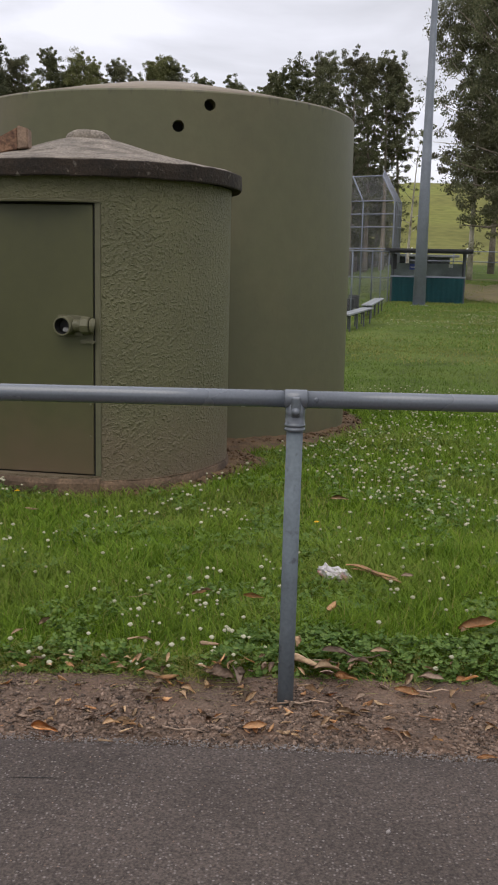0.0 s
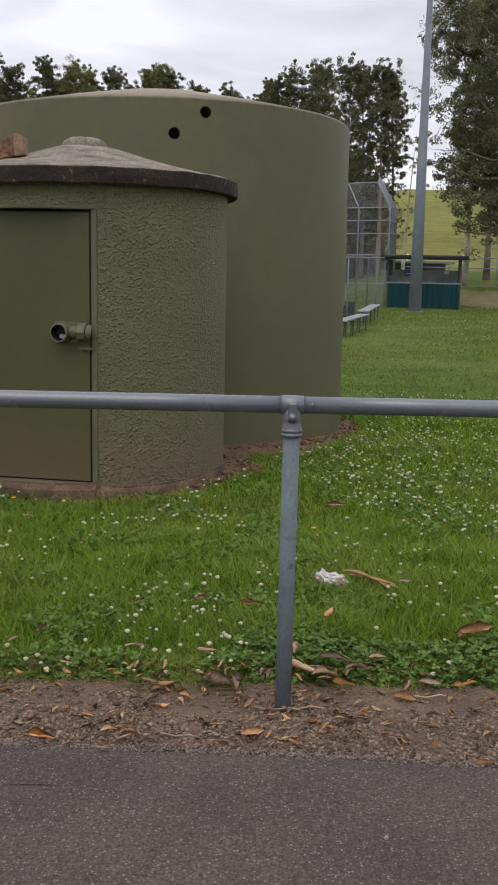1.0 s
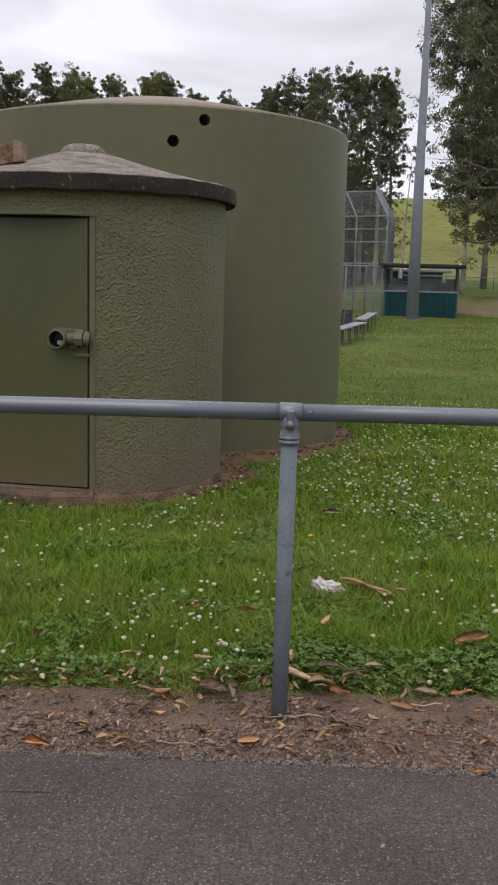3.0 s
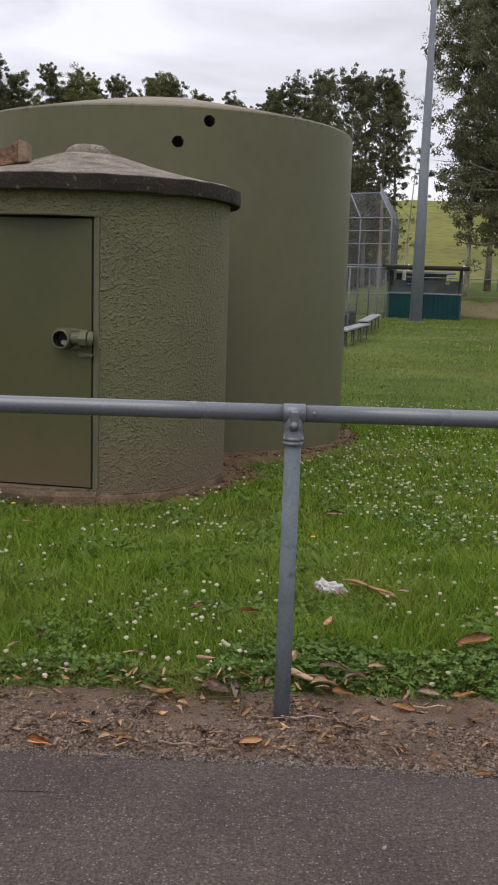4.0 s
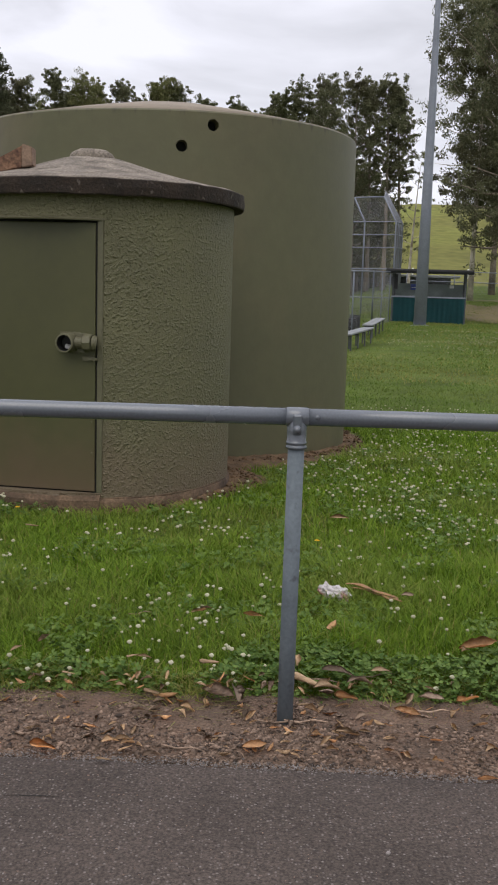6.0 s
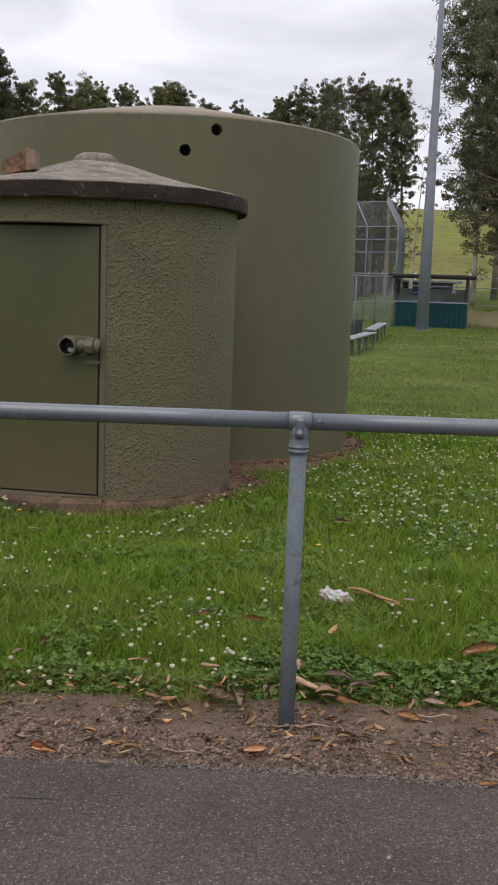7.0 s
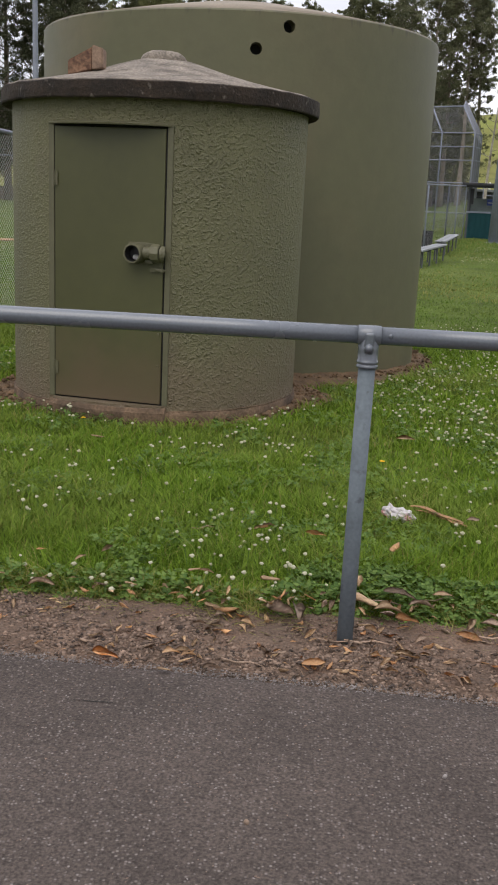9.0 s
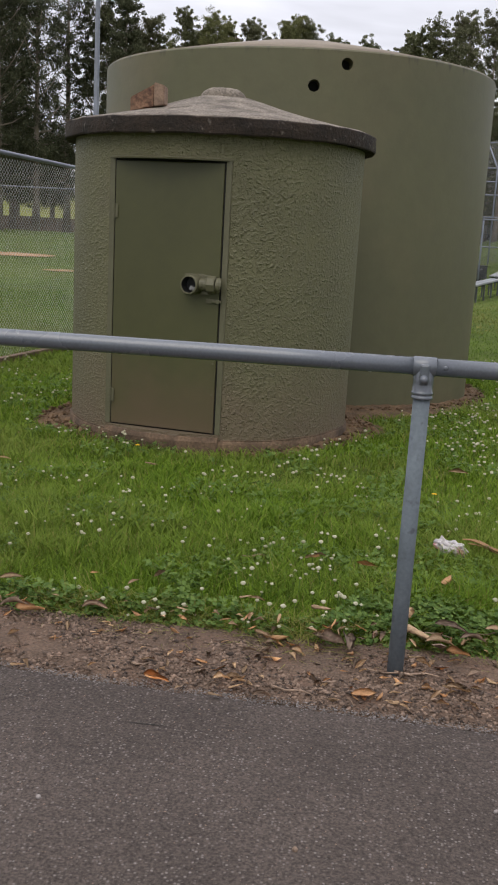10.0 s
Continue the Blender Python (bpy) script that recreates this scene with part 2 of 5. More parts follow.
M_WIRE_DULL = material("dull_wire", (0.22, 0.22, 0.235), 0.6, metal=0.2, vary=0.1, scale=5, bump=0)
M_ASPHALT = asphalt_material()
M_GRAVEL = material("gravelly_soil", (0.1270, 0.0850, 0.0590), 0.95, vary=0.3, scale=5, fine=120, fine_amount=0.35, bump=1.0, bump_scale=85, bump_depth=0.016,
                    second=(0.135, 0.085, 0.058), second_at=(0.45, 0.65), second_scale=7)
M_SOIL = material("red_brown_soil", (0.1199, 0.0741, 0.0384), 0.95, vary=0.45, scale=7, fine=90, fine_amount=0.3, bump=1.0, bump_scale=60, bump_depth=0.012)
M_STONE = material("pebbles", (0.1500, 0.1050, 0.0770), 0.85, vary=0.3, scale=30, fine=300, fine_amount=0.2, bump=0.4, island=0.75)
M_CHIP = material("pale_stone_chips", (0.1920, 0.1720, 0.1600), 0.8, vary=0.2, scale=40, bump=0.3, island=0.35)
M_LAWN = material("lawn_ground", (0.0756, 0.1080, 0.0216), 0.95, vary=0.35, scale=0.8, fine=28, fine_amount=0.45, bump=1.0, bump_scale=45, bump_depth=0.03,
                  second=(0.118, 0.146, 0.038), second_at=(0.44, 0.68), second_scale=0.25, spec=0.1)
# Yellow stands for dry grass and for the light on the far slope.
M_HILL = material("dry_lit_hill_grass", (0.142, 0.142, 0.040), 0.95, vary=0.2, scale=0.05, fine=0.6, fine_amount=0.2, bump=0, second=(0.165, 0.185, 0.045), second_at=(0.5, 0.7), second_scale=0.03, spec=0.1)
M_BLADE = foliage("grass_blades", (0.0730, 0.1440, 0.0110), (0.208, 0.306, 0.031), 0.6, 0.35, patch=(0.196, 0.247, 0.050), patch_scale=0.7)
M_BLADE_FAR = foliage("mown_grass_blades", (0.080, 0.140, 0.020), (0.155, 0.222, 0.042), 0.6, 0.3, patch=(0.200, 0.215, 0.064), patch_scale=0.30)
M_STRAW = foliage("dry_grass_blades", (0.2880, 0.2400, 0.0960), (0.2400, 0.2640, 0.0560), 0.6, 0.3)
M_CLOVER = foliage("clover_leaves", (0.0620, 0.1180, 0.0260), (0.1600, 0.2350, 0.0560), 0.5, 0.25)
M_STEM = foliage("flower_stems", (0.09, 0.16, 0.04), (0.11, 0.18, 0.05), 0.6, 0.2)
M_FLOWER = foliage("clover_flowers", (0.36, 0.35, 0.23), (0.57, 0.54, 0.40), 0.7, 0.2)
M_YELLOW = foliage("yellow_flower", (0.75, 0.45, 0.02), (0.8, 0.5, 0.03), 0.6, 0.2)
# M_GUM, M_GUM_DARK and M_CASUARINA are lightened to stand for distance haze.
M_GUM = foliage("gum_leaves", (0.1045, 0.1168, 0.064), (0.246, 0.246, 0.1452), 0.5, 0.45, patch=(0.0900, 0.0810, 0.0450), patch_scale=0.25)
M_GUM_DARK = foliage("dark_gum_leaves", (0.0728, 0.0849, 0.0424), (0.1921, 0.1921, 0.0996), 0.5, 0.45)
M_GUM_DEEP = foliage("deep_gum_leaves", (0.048, 0.056, 0.030), (0.118, 0.122, 0.070), 0.5, 0.3)
M_CASUARINA = foliage("olive_leaves", (0.1123, 0.1264, 0.0506), (0.2387, 0.2317, 0.1053), 0.55, 0.45)
M_BARK = material("grey_bark", (0.20, 0.165, 0.13), 0.9, vary=0.35, scale=1.5, fine=12, fine_amount=0.25, bump=0.6, bump_scale=12, bump_depth=0.03)
M_BARK_PALE = material("pale_gum_bark", (0.43, 0.39, 0.32), 0.85, vary=0.3, scale=1.2, fine=10, fine_amount=0.2, bump=0.4, bump_scale=10, bump_depth=0.02,
                       second=(0.16, 0.12, 0.09), second_at=(0.5, 0.7), second_scale=1.4)
M_TEAL = material("teal_steel_sheet", (0.010, 0.075, 0.085), 0.45, vary=0.12, scale=1.2, fine=10, fine_amount=0.06, bump=0)
M_BLACK = material("black_steel", (0.018, 0.018, 0.02), 0.5, vary=0.2, bump=0)
M_GREY_SHEET = material("pale_grey_sheet", (0.23, 0.24, 0.25), 0.6, vary=0.15, scale=1, bump=0)
M_SHED = material("dark_grey_wall", (0.075, 0.08, 0.085), 0.8, vary=0.2, scale=0.7, bump=0)
M_DUGBACK = material("grey_green_sheet", (0.21, 0.24, 0.225), 0.7, vary=0.3, scale=1.4, bump=0)
M_WHITE = material("white_paint", (0.72, 0.72, 0.70), 0.6, vary=0.06, bump=0)
M_BLUE = material("blue_sign_paint", (0.06, 0.09, 0.30), 0.5, vary=0.1, bump=0)
M_CLAY = material("infield_clay", (0.36, 0.22, 0.12), 0.95, vary=0.15, scale=0.5, bump=0.3)
M_BROWNWALL = material("brown_boards", (0.27, 0.205, 0.16), 0.9, vary=0.25, scale=0.6, fine=6, fine_amount=0.2, bump=0)
M_BARE = material("bare_brown_ground", (0.115, 0.092, 0.042), 0.95, vary=0.2, scale=0.8, bump=0.3)
M_SLEEPER = material("weathered_timber", (0.17, 0.115, 0.08), 0.9, vary=0.3, scale=6, fine=40, fine_amount=0.25, bump=0.5)
M_RUST = material("red_brown_timber_face", (0.20, 0.112, 0.068), 0.85, vary=0.4, scale=14, fine=60, fine_amount=0.35, bump=0.6, bump_scale=45,
                  second=(0.09, 0.045, 0.028), second_at=(0.54, 0.70), second_scale=18)
M_WOODPALE = material("bleached_timber", (0.235, 0.160, 0.112), 0.9, vary=0.25, scale=16, fine=80, fine_amount=0.2, bump=0.4)
M_LEAF_TAN = material("dry_tan_leaf", (0.46, 0.310, 0.178), 0.7, vary=0.3, scale=30, fine=160, fine_amount=0.15, bump=0.3, per_piece=0.35)
M_LEAF_ORANGE = material("dry_orange_leaf", (0.52, 0.290, 0.135), 0.65, vary=0.25, scale=30, fine=160, fine_amount=0.15, bump=0.3, per_piece=0.25)
M_LEAF_BROWN = material("dry_brown_leaf", (0.29, 0.205, 0.145), 0.75, vary=0.3, scale=30, fine=160, fine_amount=0.2, bump=0.3, per_piece=0.35)
M_BARKSTRIP = material("dry_bark", (0.30, 0.165, 0.075), 0.75, vary=0.35, scale=22, fine=120, fine_amount=0.25, bump=0.4, second=(0.11, 0.065, 0.04), second_at=(0.52, 0.64), second_scale=26)
M_PLASTIC = material("white_plastic_film", (0.4760, 0.4420, 0.4420), 0.35, vary=0.08, scale=30, fine=90, fine_amount=0.05, bump=0.2,
                     second=(0.55, 0.24, 0.24), second_at=(0.55, 0.66), second_scale=22, spec=0.5)
M_PAPER = material("dull_padlock_metal", (0.32, 0.32, 0.31), 0.8, bump=0)
# Black put in for the shade within the lock shroud.
M_PIPE_SHADE = material("pipe_shade_black", (0.015, 0.015, 0.014), 0.6, bump=0)


# ---------------------------------------------------------------- building helpers
def thing(name, label, category, at=(0, 0, 0), group="", kind=""):
    ob = new(name)
    ob.empty_display_size = 0.2
    ob.matrix_world = Matrix.Translation(at)
    return tagged(ob, label, category, group, kind)


def as_mesh(name, bm, mat, smooth=False):
    me = bpy.data.meshes.new(name)
    bm.normal_update()
    bm.to_mesh(me)
    bm.free()
    me.materials.append(mat)
    if smooth:
        me.polygons.foreach_set("use_smooth", [True] * len(me.polygons))
    return me


def part(name, bm, mat, parent=None, label="", smooth=False):
    """One mesh object, modelled in world coordinates, under its thing or part."""
    ob = new(name, as_mesh(name, bm, mat, smooth))
    if parent:
        ob.parent = parent
        if not parent.parent:
            ob.matrix_parent_inverse = parent.matrix_basis.inverted()
    return tagged(ob, label)


def fast_mesh(name, verts, loops_per_face, mat):
    """A large mesh from numpy arrays: verts (n, 3) and faces (m, k)."""
    me = bpy.data.meshes.new(name)
    m, k = loops_per_face.shape
    me.vertices.add(len(verts))
    me.vertices.foreach_set("co", np.asarray(verts, np.float32).ravel())
    me.loops.add(m * k)
    me.loops.foreach_set("vertex_index", np.asarray(loops_per_face, np.int32).ravel())
    me.polygons.add(m)
    me.polygons.foreach_set("loop_start", np.arange(0, m * k, k, dtype=np.int32))
    me.update(calc_edges=True)
    me.validate()
    me.materials.append(mat)
    return me


def box(bm, lo, hi, bevel=0.0, m=None):
    before = set(bm.verts)
    c = [(a + b) / 2 for a, b in zip(lo, hi)]
    s = [b - a for a, b in zip(lo, hi)]
    r = bmesh.ops.create_cube(bm, size=1.0, matrix=(m or Matrix.Identity(4)) @ Matrix.Translation(c) @ Matrix.Diagonal((*s, 1)))
    if bevel:
        edges = {e for v in r["verts"] for e in v.link_edges}
        bmesh.ops.bevel(bm, geom=list(edges), offset=bevel, segments=2, affect="EDGES", profile=0.5)
    return [v for v in bm.verts if v not in before]


def tube(bm, points, radii, seg=12, cap=True):
    """A round tube along points, with a radius at each."""
    pts = [Vector(p) for p in points]
    rings = []
    side = None
    for i, p in enumerate(pts):
        d = (pts[min(i + 1, len(pts) - 1)] - pts[max(i - 1, 0)]).normalized()
        if side is None:
            side = d.orthogonal().normalized()
        side = (side - d * side.dot(d)).normalized()
        up = d.cross(side)
        rings.append([bm.verts.new(p + radii[i] * (math.cos(a) * side + math.sin(a) * up)) for a in (2 * math.pi * k / seg for k in range(seg))])
    for a, b in zip(rings, rings[1:]):
        for k in range(seg):
            bm.faces.new((a[k], a[(k + 1) % seg], b[(k + 1) % seg], b[k]))
    if cap:
        bm.faces.new(rings[0][::-1])
        bm.faces.new(rings[-1])
    return rings


def lathe(bm, profile, centre, seg=96, close=True, wobble=None):
    """Turns (radius, z) pairs about a vertical line; radius 0 makes a tip."""
    rings = []
    for r, z in profile:
        if r == 0:
            rings.append([bm.verts.new((centre[0], centre[1], z))])
        else:
            ring = []
            for k in range(seg):
                a = 2 * math.pi * k / seg
                dr, dz = wobble(a, r, z) if wobble else (0, 0)
                ring.append(bm.verts.new((centre[0] + (r + dr) * math.cos(a), centre[1] + (r + dr) * math.sin(a), z + dz)))
            rings.append(ring)
    for a, b in zip(rings, rings[1:]):
        for k in range(seg):
            j = (k + 1) % seg
            f = [a[k % len(a)], a[j % len(a)], b[j % len(b)], b[k % len(b)]]
            f = list(dict.fromkeys(f))
            if len(f) > 2:
                bm.faces.new(f)
    return rings


def smooth(a, b, x):
    t = np.clip((x - a) / (b - a), 0, 1)
    return t * t * (3 - 2 * t)


# ---------------------------------------------------------------- the lie of the land
TANK, TANK_R = (-1.113, 6.526), 0.957
BIG, BIG_R = (-0.868, 9.380), 1.79


def land(x, y):
    x, y = np.asarray(x, float), np.asarray(y, float)
    z = -0.09 * smooth(6.6, 9.2, y) + 0.05 * smooth(14, 25, y)
    right = smooth(0.02, 0.16, x / np.maximum(y, 1.0))
    z = z + right * (0.42 * smooth(24, 38, y) + 1.0 * smooth(38, 50, y) + 1.2 * smooth(50, 80, y))
    z = z + right * (19.0 * smooth(85, 215, y) + 10 * smooth(200, 500, y))
    z = z + (1 - right) * (0.75 * smooth(46, 92, y) + 5.2 * smooth(98, 165, y) + 9.0 * smooth(165, 420, y))
    z = z - 0.045 * (1 - smooth(2.93, 3.12, y))
    return z


def grid_axis(stops):
    out = []
    for a, b, step in stops:
        out += list(np.arange(a, b, step))
    return np.array(out + [stops[-1][1]])


gx = grid_axis([(-900, -300, 100), (-300, -80, 20), (-80, -20, 4), (-20, -4, 1.0), (-4, 4, 0.2), (4, 20, 0.8), (20, 80, 3), (80, 300, 20), (300, 900, 100)])
gy = grid_axis([(-600, -100, 100), (-100, -10, 15), (-10, 2, 1.5), (2, 11, 0.15), (11, 30, 0.6), (30, 90, 2.0), (90, 260, 6), (260, 600, 30), (600, 1500, 150)])
X, Y = np.meshgrid(gx, gy)
Z = land(X, Y)
bumps = np.array([noise.noise((a * 0.9, b * 0.9, 0)) * 0.018 + noise.noise((a * 0.15, b * 0.15, 5)) * 0.08 * min(1, max(0, (b - 12) / 20))
                  for a, b in zip(X.ravel(), Y.ravel())]).reshape(X.shape)
Z = Z + bumps * smooth(2.9, 3.4, Y)
nx, ny = len(gx), len(gy)
idx = np.arange(nx * ny).reshape(ny, nx)
quads = np.stack([idx[:-1, :-1], idx[:-1, 1:], idx[1:, 1:], idx[1:, :-1]], -1).reshape(-1, 4)
ground = new("ground", fast_mesh("ground", np.stack([X, Y, Z], -1).reshape(-1, 3), quads, M_LAWN))
ground.data.polygons.foreach_set("use_smooth", [True] * len(ground.data.polygons))
ground.data.materials.append(M_HILL)
face_y = (Y[:-1, :-1] + Y[1:, 1:]) / 2
ground.data.polygons.foreach_set("material_index", (face_y > 88).astype(np.int32).ravel())
tagged(ground, "mown green park lawn rising to a grassy hill", "lawn", kind="structure")


def ground_z(x, y):
    return float(land(x, y)) + (noise.noise((x * 0.9, y * 0.9, 0)) * 0.018 + noise.noise((x * 0.15, y * 0.15, 5)) * 0.08 * min(1, max(0, (y - 12) / 20))) * float(smooth(2.9, 3.4, y))


def asphalt_edge(x):
    return 2.515 - 0.05 * x + 0.018 * noise.noise((x * 2.2, 1, 0)) + 0.010 * noise.noise((x * 9, 3, 0)) + 0.005 * noise.noise((x * 30, 3, 0))


def grass_edge(x):
    return 2.925 + 0.035 * noise.noise((x * 2.5, 7, 0)) + 0.03 * noise.noise((x * 8, 9, 0))


# asphalt path: one slab with a ragged, slightly raised edge
bm = bmesh.new()
xs = [-60, -20, -8, -3] + [-2 + 0.02 * i for i in range(201)] + [3, 8, 20, 60]
rows = []
for x in xs:
    e = asphalt_edge(x) if abs(x) < 2.1 else 2.515 - 0.05 * max(-2.1, min(2.1, x))
    rows.append([bm.verts.new(p) for p in ((x, -2.2, 0.0), (x, 1.0, 0.004), (x, e - 0.05, 0.003), (x, e - 0.012, 0.0), (x, e, -0.014), (x, e + 0.01, -0.045))])
for a, b in zip(rows, rows[1:]):
    for k in range(5):
        bm.faces.new((a[k], b[k], b[k + 1], a[k + 1]))
path = part("path", bm, M_ASPHALT, smooth=True)
tagged(path, "dark grey asphalt footpath with exposed stone chips", "footpath", kind="structure")
bm = bmesh.new()
prev = None
for k in range(25):
    x = -0.62 + 0.14 * k / 24
    y = 2.318 + 0.010 * noise.noise((x * 12, 5, 1)) + 0.004 * noise.noise((x * 60, 5, 1))
    w = (0.0017 + 0.0008 * noise.noise((x * 90, 2, 8))) * math.sin(math.pi * (k + 0.4) / 24.8) + 0.0003
    ring = [bm.verts.new(p) for p in ((x, y - w, 0.0045), (x, y + w, 0.0045))]
    if prev:
        bm.faces.new((prev[0], ring[0], ring[1], prev[1]))
    prev = ring
part("crack", bm, M_CRACK_SHADE, path, "short dark crack in the asphalt")

# gravelly verge between the path and the lawn
def verge_z(x, y, s):
    return -0.012 + 0.016 * min(1, s * 5) + 0.008 * noise.noise((x * 6, y * 6, 2)) * min(1, s * 4) + 0.005 * noise.noise((x * 25, y * 25, 2)) - 0.02 * max(0, (s - 0.8) / 0.2)


bm = bmesh.new()
vx = [-8, -5, -3] + [-2.2 + 0.03 * i for i in range(148)] + [3, 5, 8]
rows = []
for x in vx:
    e = asphalt_edge(x) if abs(x) < 2.1 else 2.515 - 0.05 * max(-2.1, min(2.1, x))
    row = []
    for k in range(15):
        s = k / 14
        y = e - 0.012 + s * (3.10 - e + 0.012)
        z = verge_z(x, y, s)
        row.append(bm.verts.new((x, y, z)))
    rows.append(row)
for a, b in zip(rows, rows[1:]):
    for k in range(14):
        bm.faces.new((a[k], b[k], b[k + 1], a[k + 1]))
verge = part("verge", bm, M_GRAVEL, smooth=True)
tagged(verge, "brown gravelly soil verge beside the asphalt path", "verge", kind="structure")


# ---------------------------------------------------------------- bare soil round the tanks
def apron_reach(a, base, seed):
    front = max(0.0, math.cos(a + math.pi / 2 + 0.15)) ** 2
    if base > 0.25:
        extra = 0.38 * max(0.0, math.cos(a + 1.35)) ** 6
    else:
        extra = 0.27 * max(0.0, math.cos(a - 0.30)) ** 9 + 0.20 * max(0.0, math.cos(a - 3.45)) ** 8
    return extra + base * (1 - (0.9 if base < 0.25 else 0.0) * front) + 0.06 * noise.noise((math.cos(a) * 1.6, math.sin(a) * 1.6, seed)) + 0.04 * noise.noise((math.cos(a) * 6, math.sin(a) * 6, seed))


def apron(name, centre, radius, base, seed, label):
    bm = bmesh.new()
    rings = []
    for s in (0.0, 0.2, 0.4, 0.6, 0.8, 1.0):
        ring = []
        for k in range(260):
            a = 2 * math.pi * k / 260
            r = radius - 0.06 + s * (apron_reach(a, base, seed) + 0.06)
            x, y = centre[0] + r * math.cos(a), centre[1] + r * math.sin(a)
            ring.append(bm.verts.new((x, y, ground_z(x, y) + 0.035 * (1 - s) + 0.004 + 0.022 * noise.noise((x * 9, y * 9, seed)) + 0.014 * noise.noise((x * 26, y * 26, seed)) - 0.02 * (s == 1.0))))
        rings.append(ring)
    for a, b in zip(rings, rings[1:]):
        for k in range(260):
            bm.faces.new((a[k], b[k], b[(k + 1) % 260], a[(k + 1) % 260]))
    return tagged(part(name, bm, M_SOIL, smooth=True), label, "bare soil", kind="structure")


apron("soil_apron", TANK, TANK_R, 0.12, 3.0, "bare red-brown soil round the small tank")
apron("soil_apron", BIG, BIG_R, 0.27, 8.0, "bare red-brown soil round the large tank")

# ---------------------------------------------------------------- large water tank
big = thing("water_tank", "large round olive-green concrete water tank with a shallow roof", "water tank", (BIG[0], BIG[1], -0.1))
BIG_TOP = 2.748
HOLES = [((-0.603, 7.610), 2.455, 0.045), ((-0.363, 7.662), 2.625, 0.045)]
bm = bmesh.new()
hole_at = []
for (hx, hy), hz, hr in HOLES:
    hole_at.append((math.atan2(hy - BIG[1], hx - BIG[0]), hz, hr))
angles = sorted({round(-math.pi + 2 * math.pi * k / 180, 6) for k in range(180)} | {round(a + s * 1.5 * r / BIG_R, 6) for a, z, r in hole_at for s in (-1, 1)})
levels = sorted({-0.25, 0.2, 0.8, 1.4, 2.0, 2.3, BIG_TOP - 0.015} | {round(z + s * 1.5 * r, 4) for a, z, r in hole_at for s in (-1, 1)})


def big_sag(a, r, z):
    """The top runs slightly out of level."""
    return 0.0, -0.022 * (1 - max(0.0, r * math.cos(a) / BIG_R))


def on_big(a, z, r=BIG_R):
    if z > 2.71:
        z += big_sag(a, r, z)[1]
    return (BIG[0] + r * math.cos(a), BIG[1] + r * math.sin(a), z)


gridv = {(i, j): bm.verts.new(on_big(a, z)) for i, a in enumerate(angles) for j, z in enumerate(levels)}
na = len(angles)
for i, a in enumerate(angles):
    step = (angles[(i + 1) % na] - a) % (2 * math.pi)
    for j in range(len(levels) - 1):
        ma, mz = a + step / 2, (levels[j] + levels[j + 1]) / 2
        if any(abs(ma - ha) < 1.5 * hr / BIG_R and abs(mz - hz) < 1.5 * hr for ha, hz, hr in hole_at):
            continue
        k = (i + 1) % na
        bm.faces.new((gridv[i, j], gridv[k, j], gridv[k, j + 1], gridv[i, j + 1]))
crest = [bm.verts.new(on_big(a, BIG_TOP - 0.015)) for a in angles]
lip = [bm.verts.new(on_big(a, BIG_TOP - 0.004, BIG_R - 0.006)) for a in angles]
top = [bm.verts.new(on_big(a, BIG_TOP, BIG_R - 0.016)) for a in angles]
for i in range(na):
    k, j = (i + 1) % na, len(levels) - 1
    bm.faces.new((crest[i], crest[k], lip[k], lip[i]))
    bm.faces.new((lip[i], lip[k], top[k], top[i]))
for ha, hz, hr in hole_at:
    loops = [[], [], [], []]
    for q in range(32):
        t = 2 * math.pi * q / 32
        c, s = math.cos(t), math.sin(t)
        f = 1.5 * hr / max(abs(c), abs(s))
        rough = hr * (1 + 0.06 * noise.noise((c * 2, s * 2, hz * 9)))
        loops[0].append(bm.verts.new(on_big(ha + f * c / BIG_R, hz + f * s)))
        loops[1].append(bm.verts.new(on_big(ha + rough * c / BIG_R, hz + rough * s)))
        loops[2].append(bm.verts.new(on_big(ha + rough * c / BIG_R, hz + rough * s)))
        loops[3].append(bm.verts.new(on_big(ha + rough * c / BIG_R, hz + rough * s, BIG_R - 0.11)))
    for a, b in ((loops[0], loops[1]), (loops[2], loops[3])):
        for q in range(32):
            bm.faces.new((a[q], a[(q + 1) % 32], b[(q + 1) % 32], b[q]))
wall = part("wall", bm, M_TANK, big, smooth=True)
# Lining is coloured near black to stand for the shade inside the tank.
bm = bmesh.new()
lathe(bm, [(BIG_R - 0.11, -0.2), (BIG_R - 0.11, 2.70)], BIG, 96)
for f in [f for f in bm.faces if any((f.calc_center_median() - Vector(on_big(a, z, BIG_R - 0.11))).length < 0.2 for a, z, r in hole_at)]:
    bm.faces.remove(f)
part("lining", bm, M_CRACK_SHADE, big, "inner face of the tank wall, coloured near black for the shade inside", smooth=True)
bm = bmesh.new()
lathe(bm, [(BIG_R - 0.014, BIG_TOP - 0.06), (BIG_R - 0.014, BIG_TOP + 0.003), (1.2, BIG_TOP + 0.145), (0.6, BIG_TOP + 0.28), (0.25, BIG_TOP + 0.345), (0, BIG_TOP + 0.355)], BIG, 96, wobble=big_sag)
part("roof", bm, M_CONCRETE_TAN, big, "pale tan shallow conical concrete roof", smooth=True)

# ---------------------------------------------------------------- small tank house with a steel door
house = thing("tank_house", "small round olive-green roughcast concrete tank house with a steel door", "tank house", (TANK[0], TANK[1], 0))
DOOR_TURN = radians(10.0)
NORMAL = Vector((-math.sin(DOOR_TURN), -math.cos(DOOR_TURN), 0))
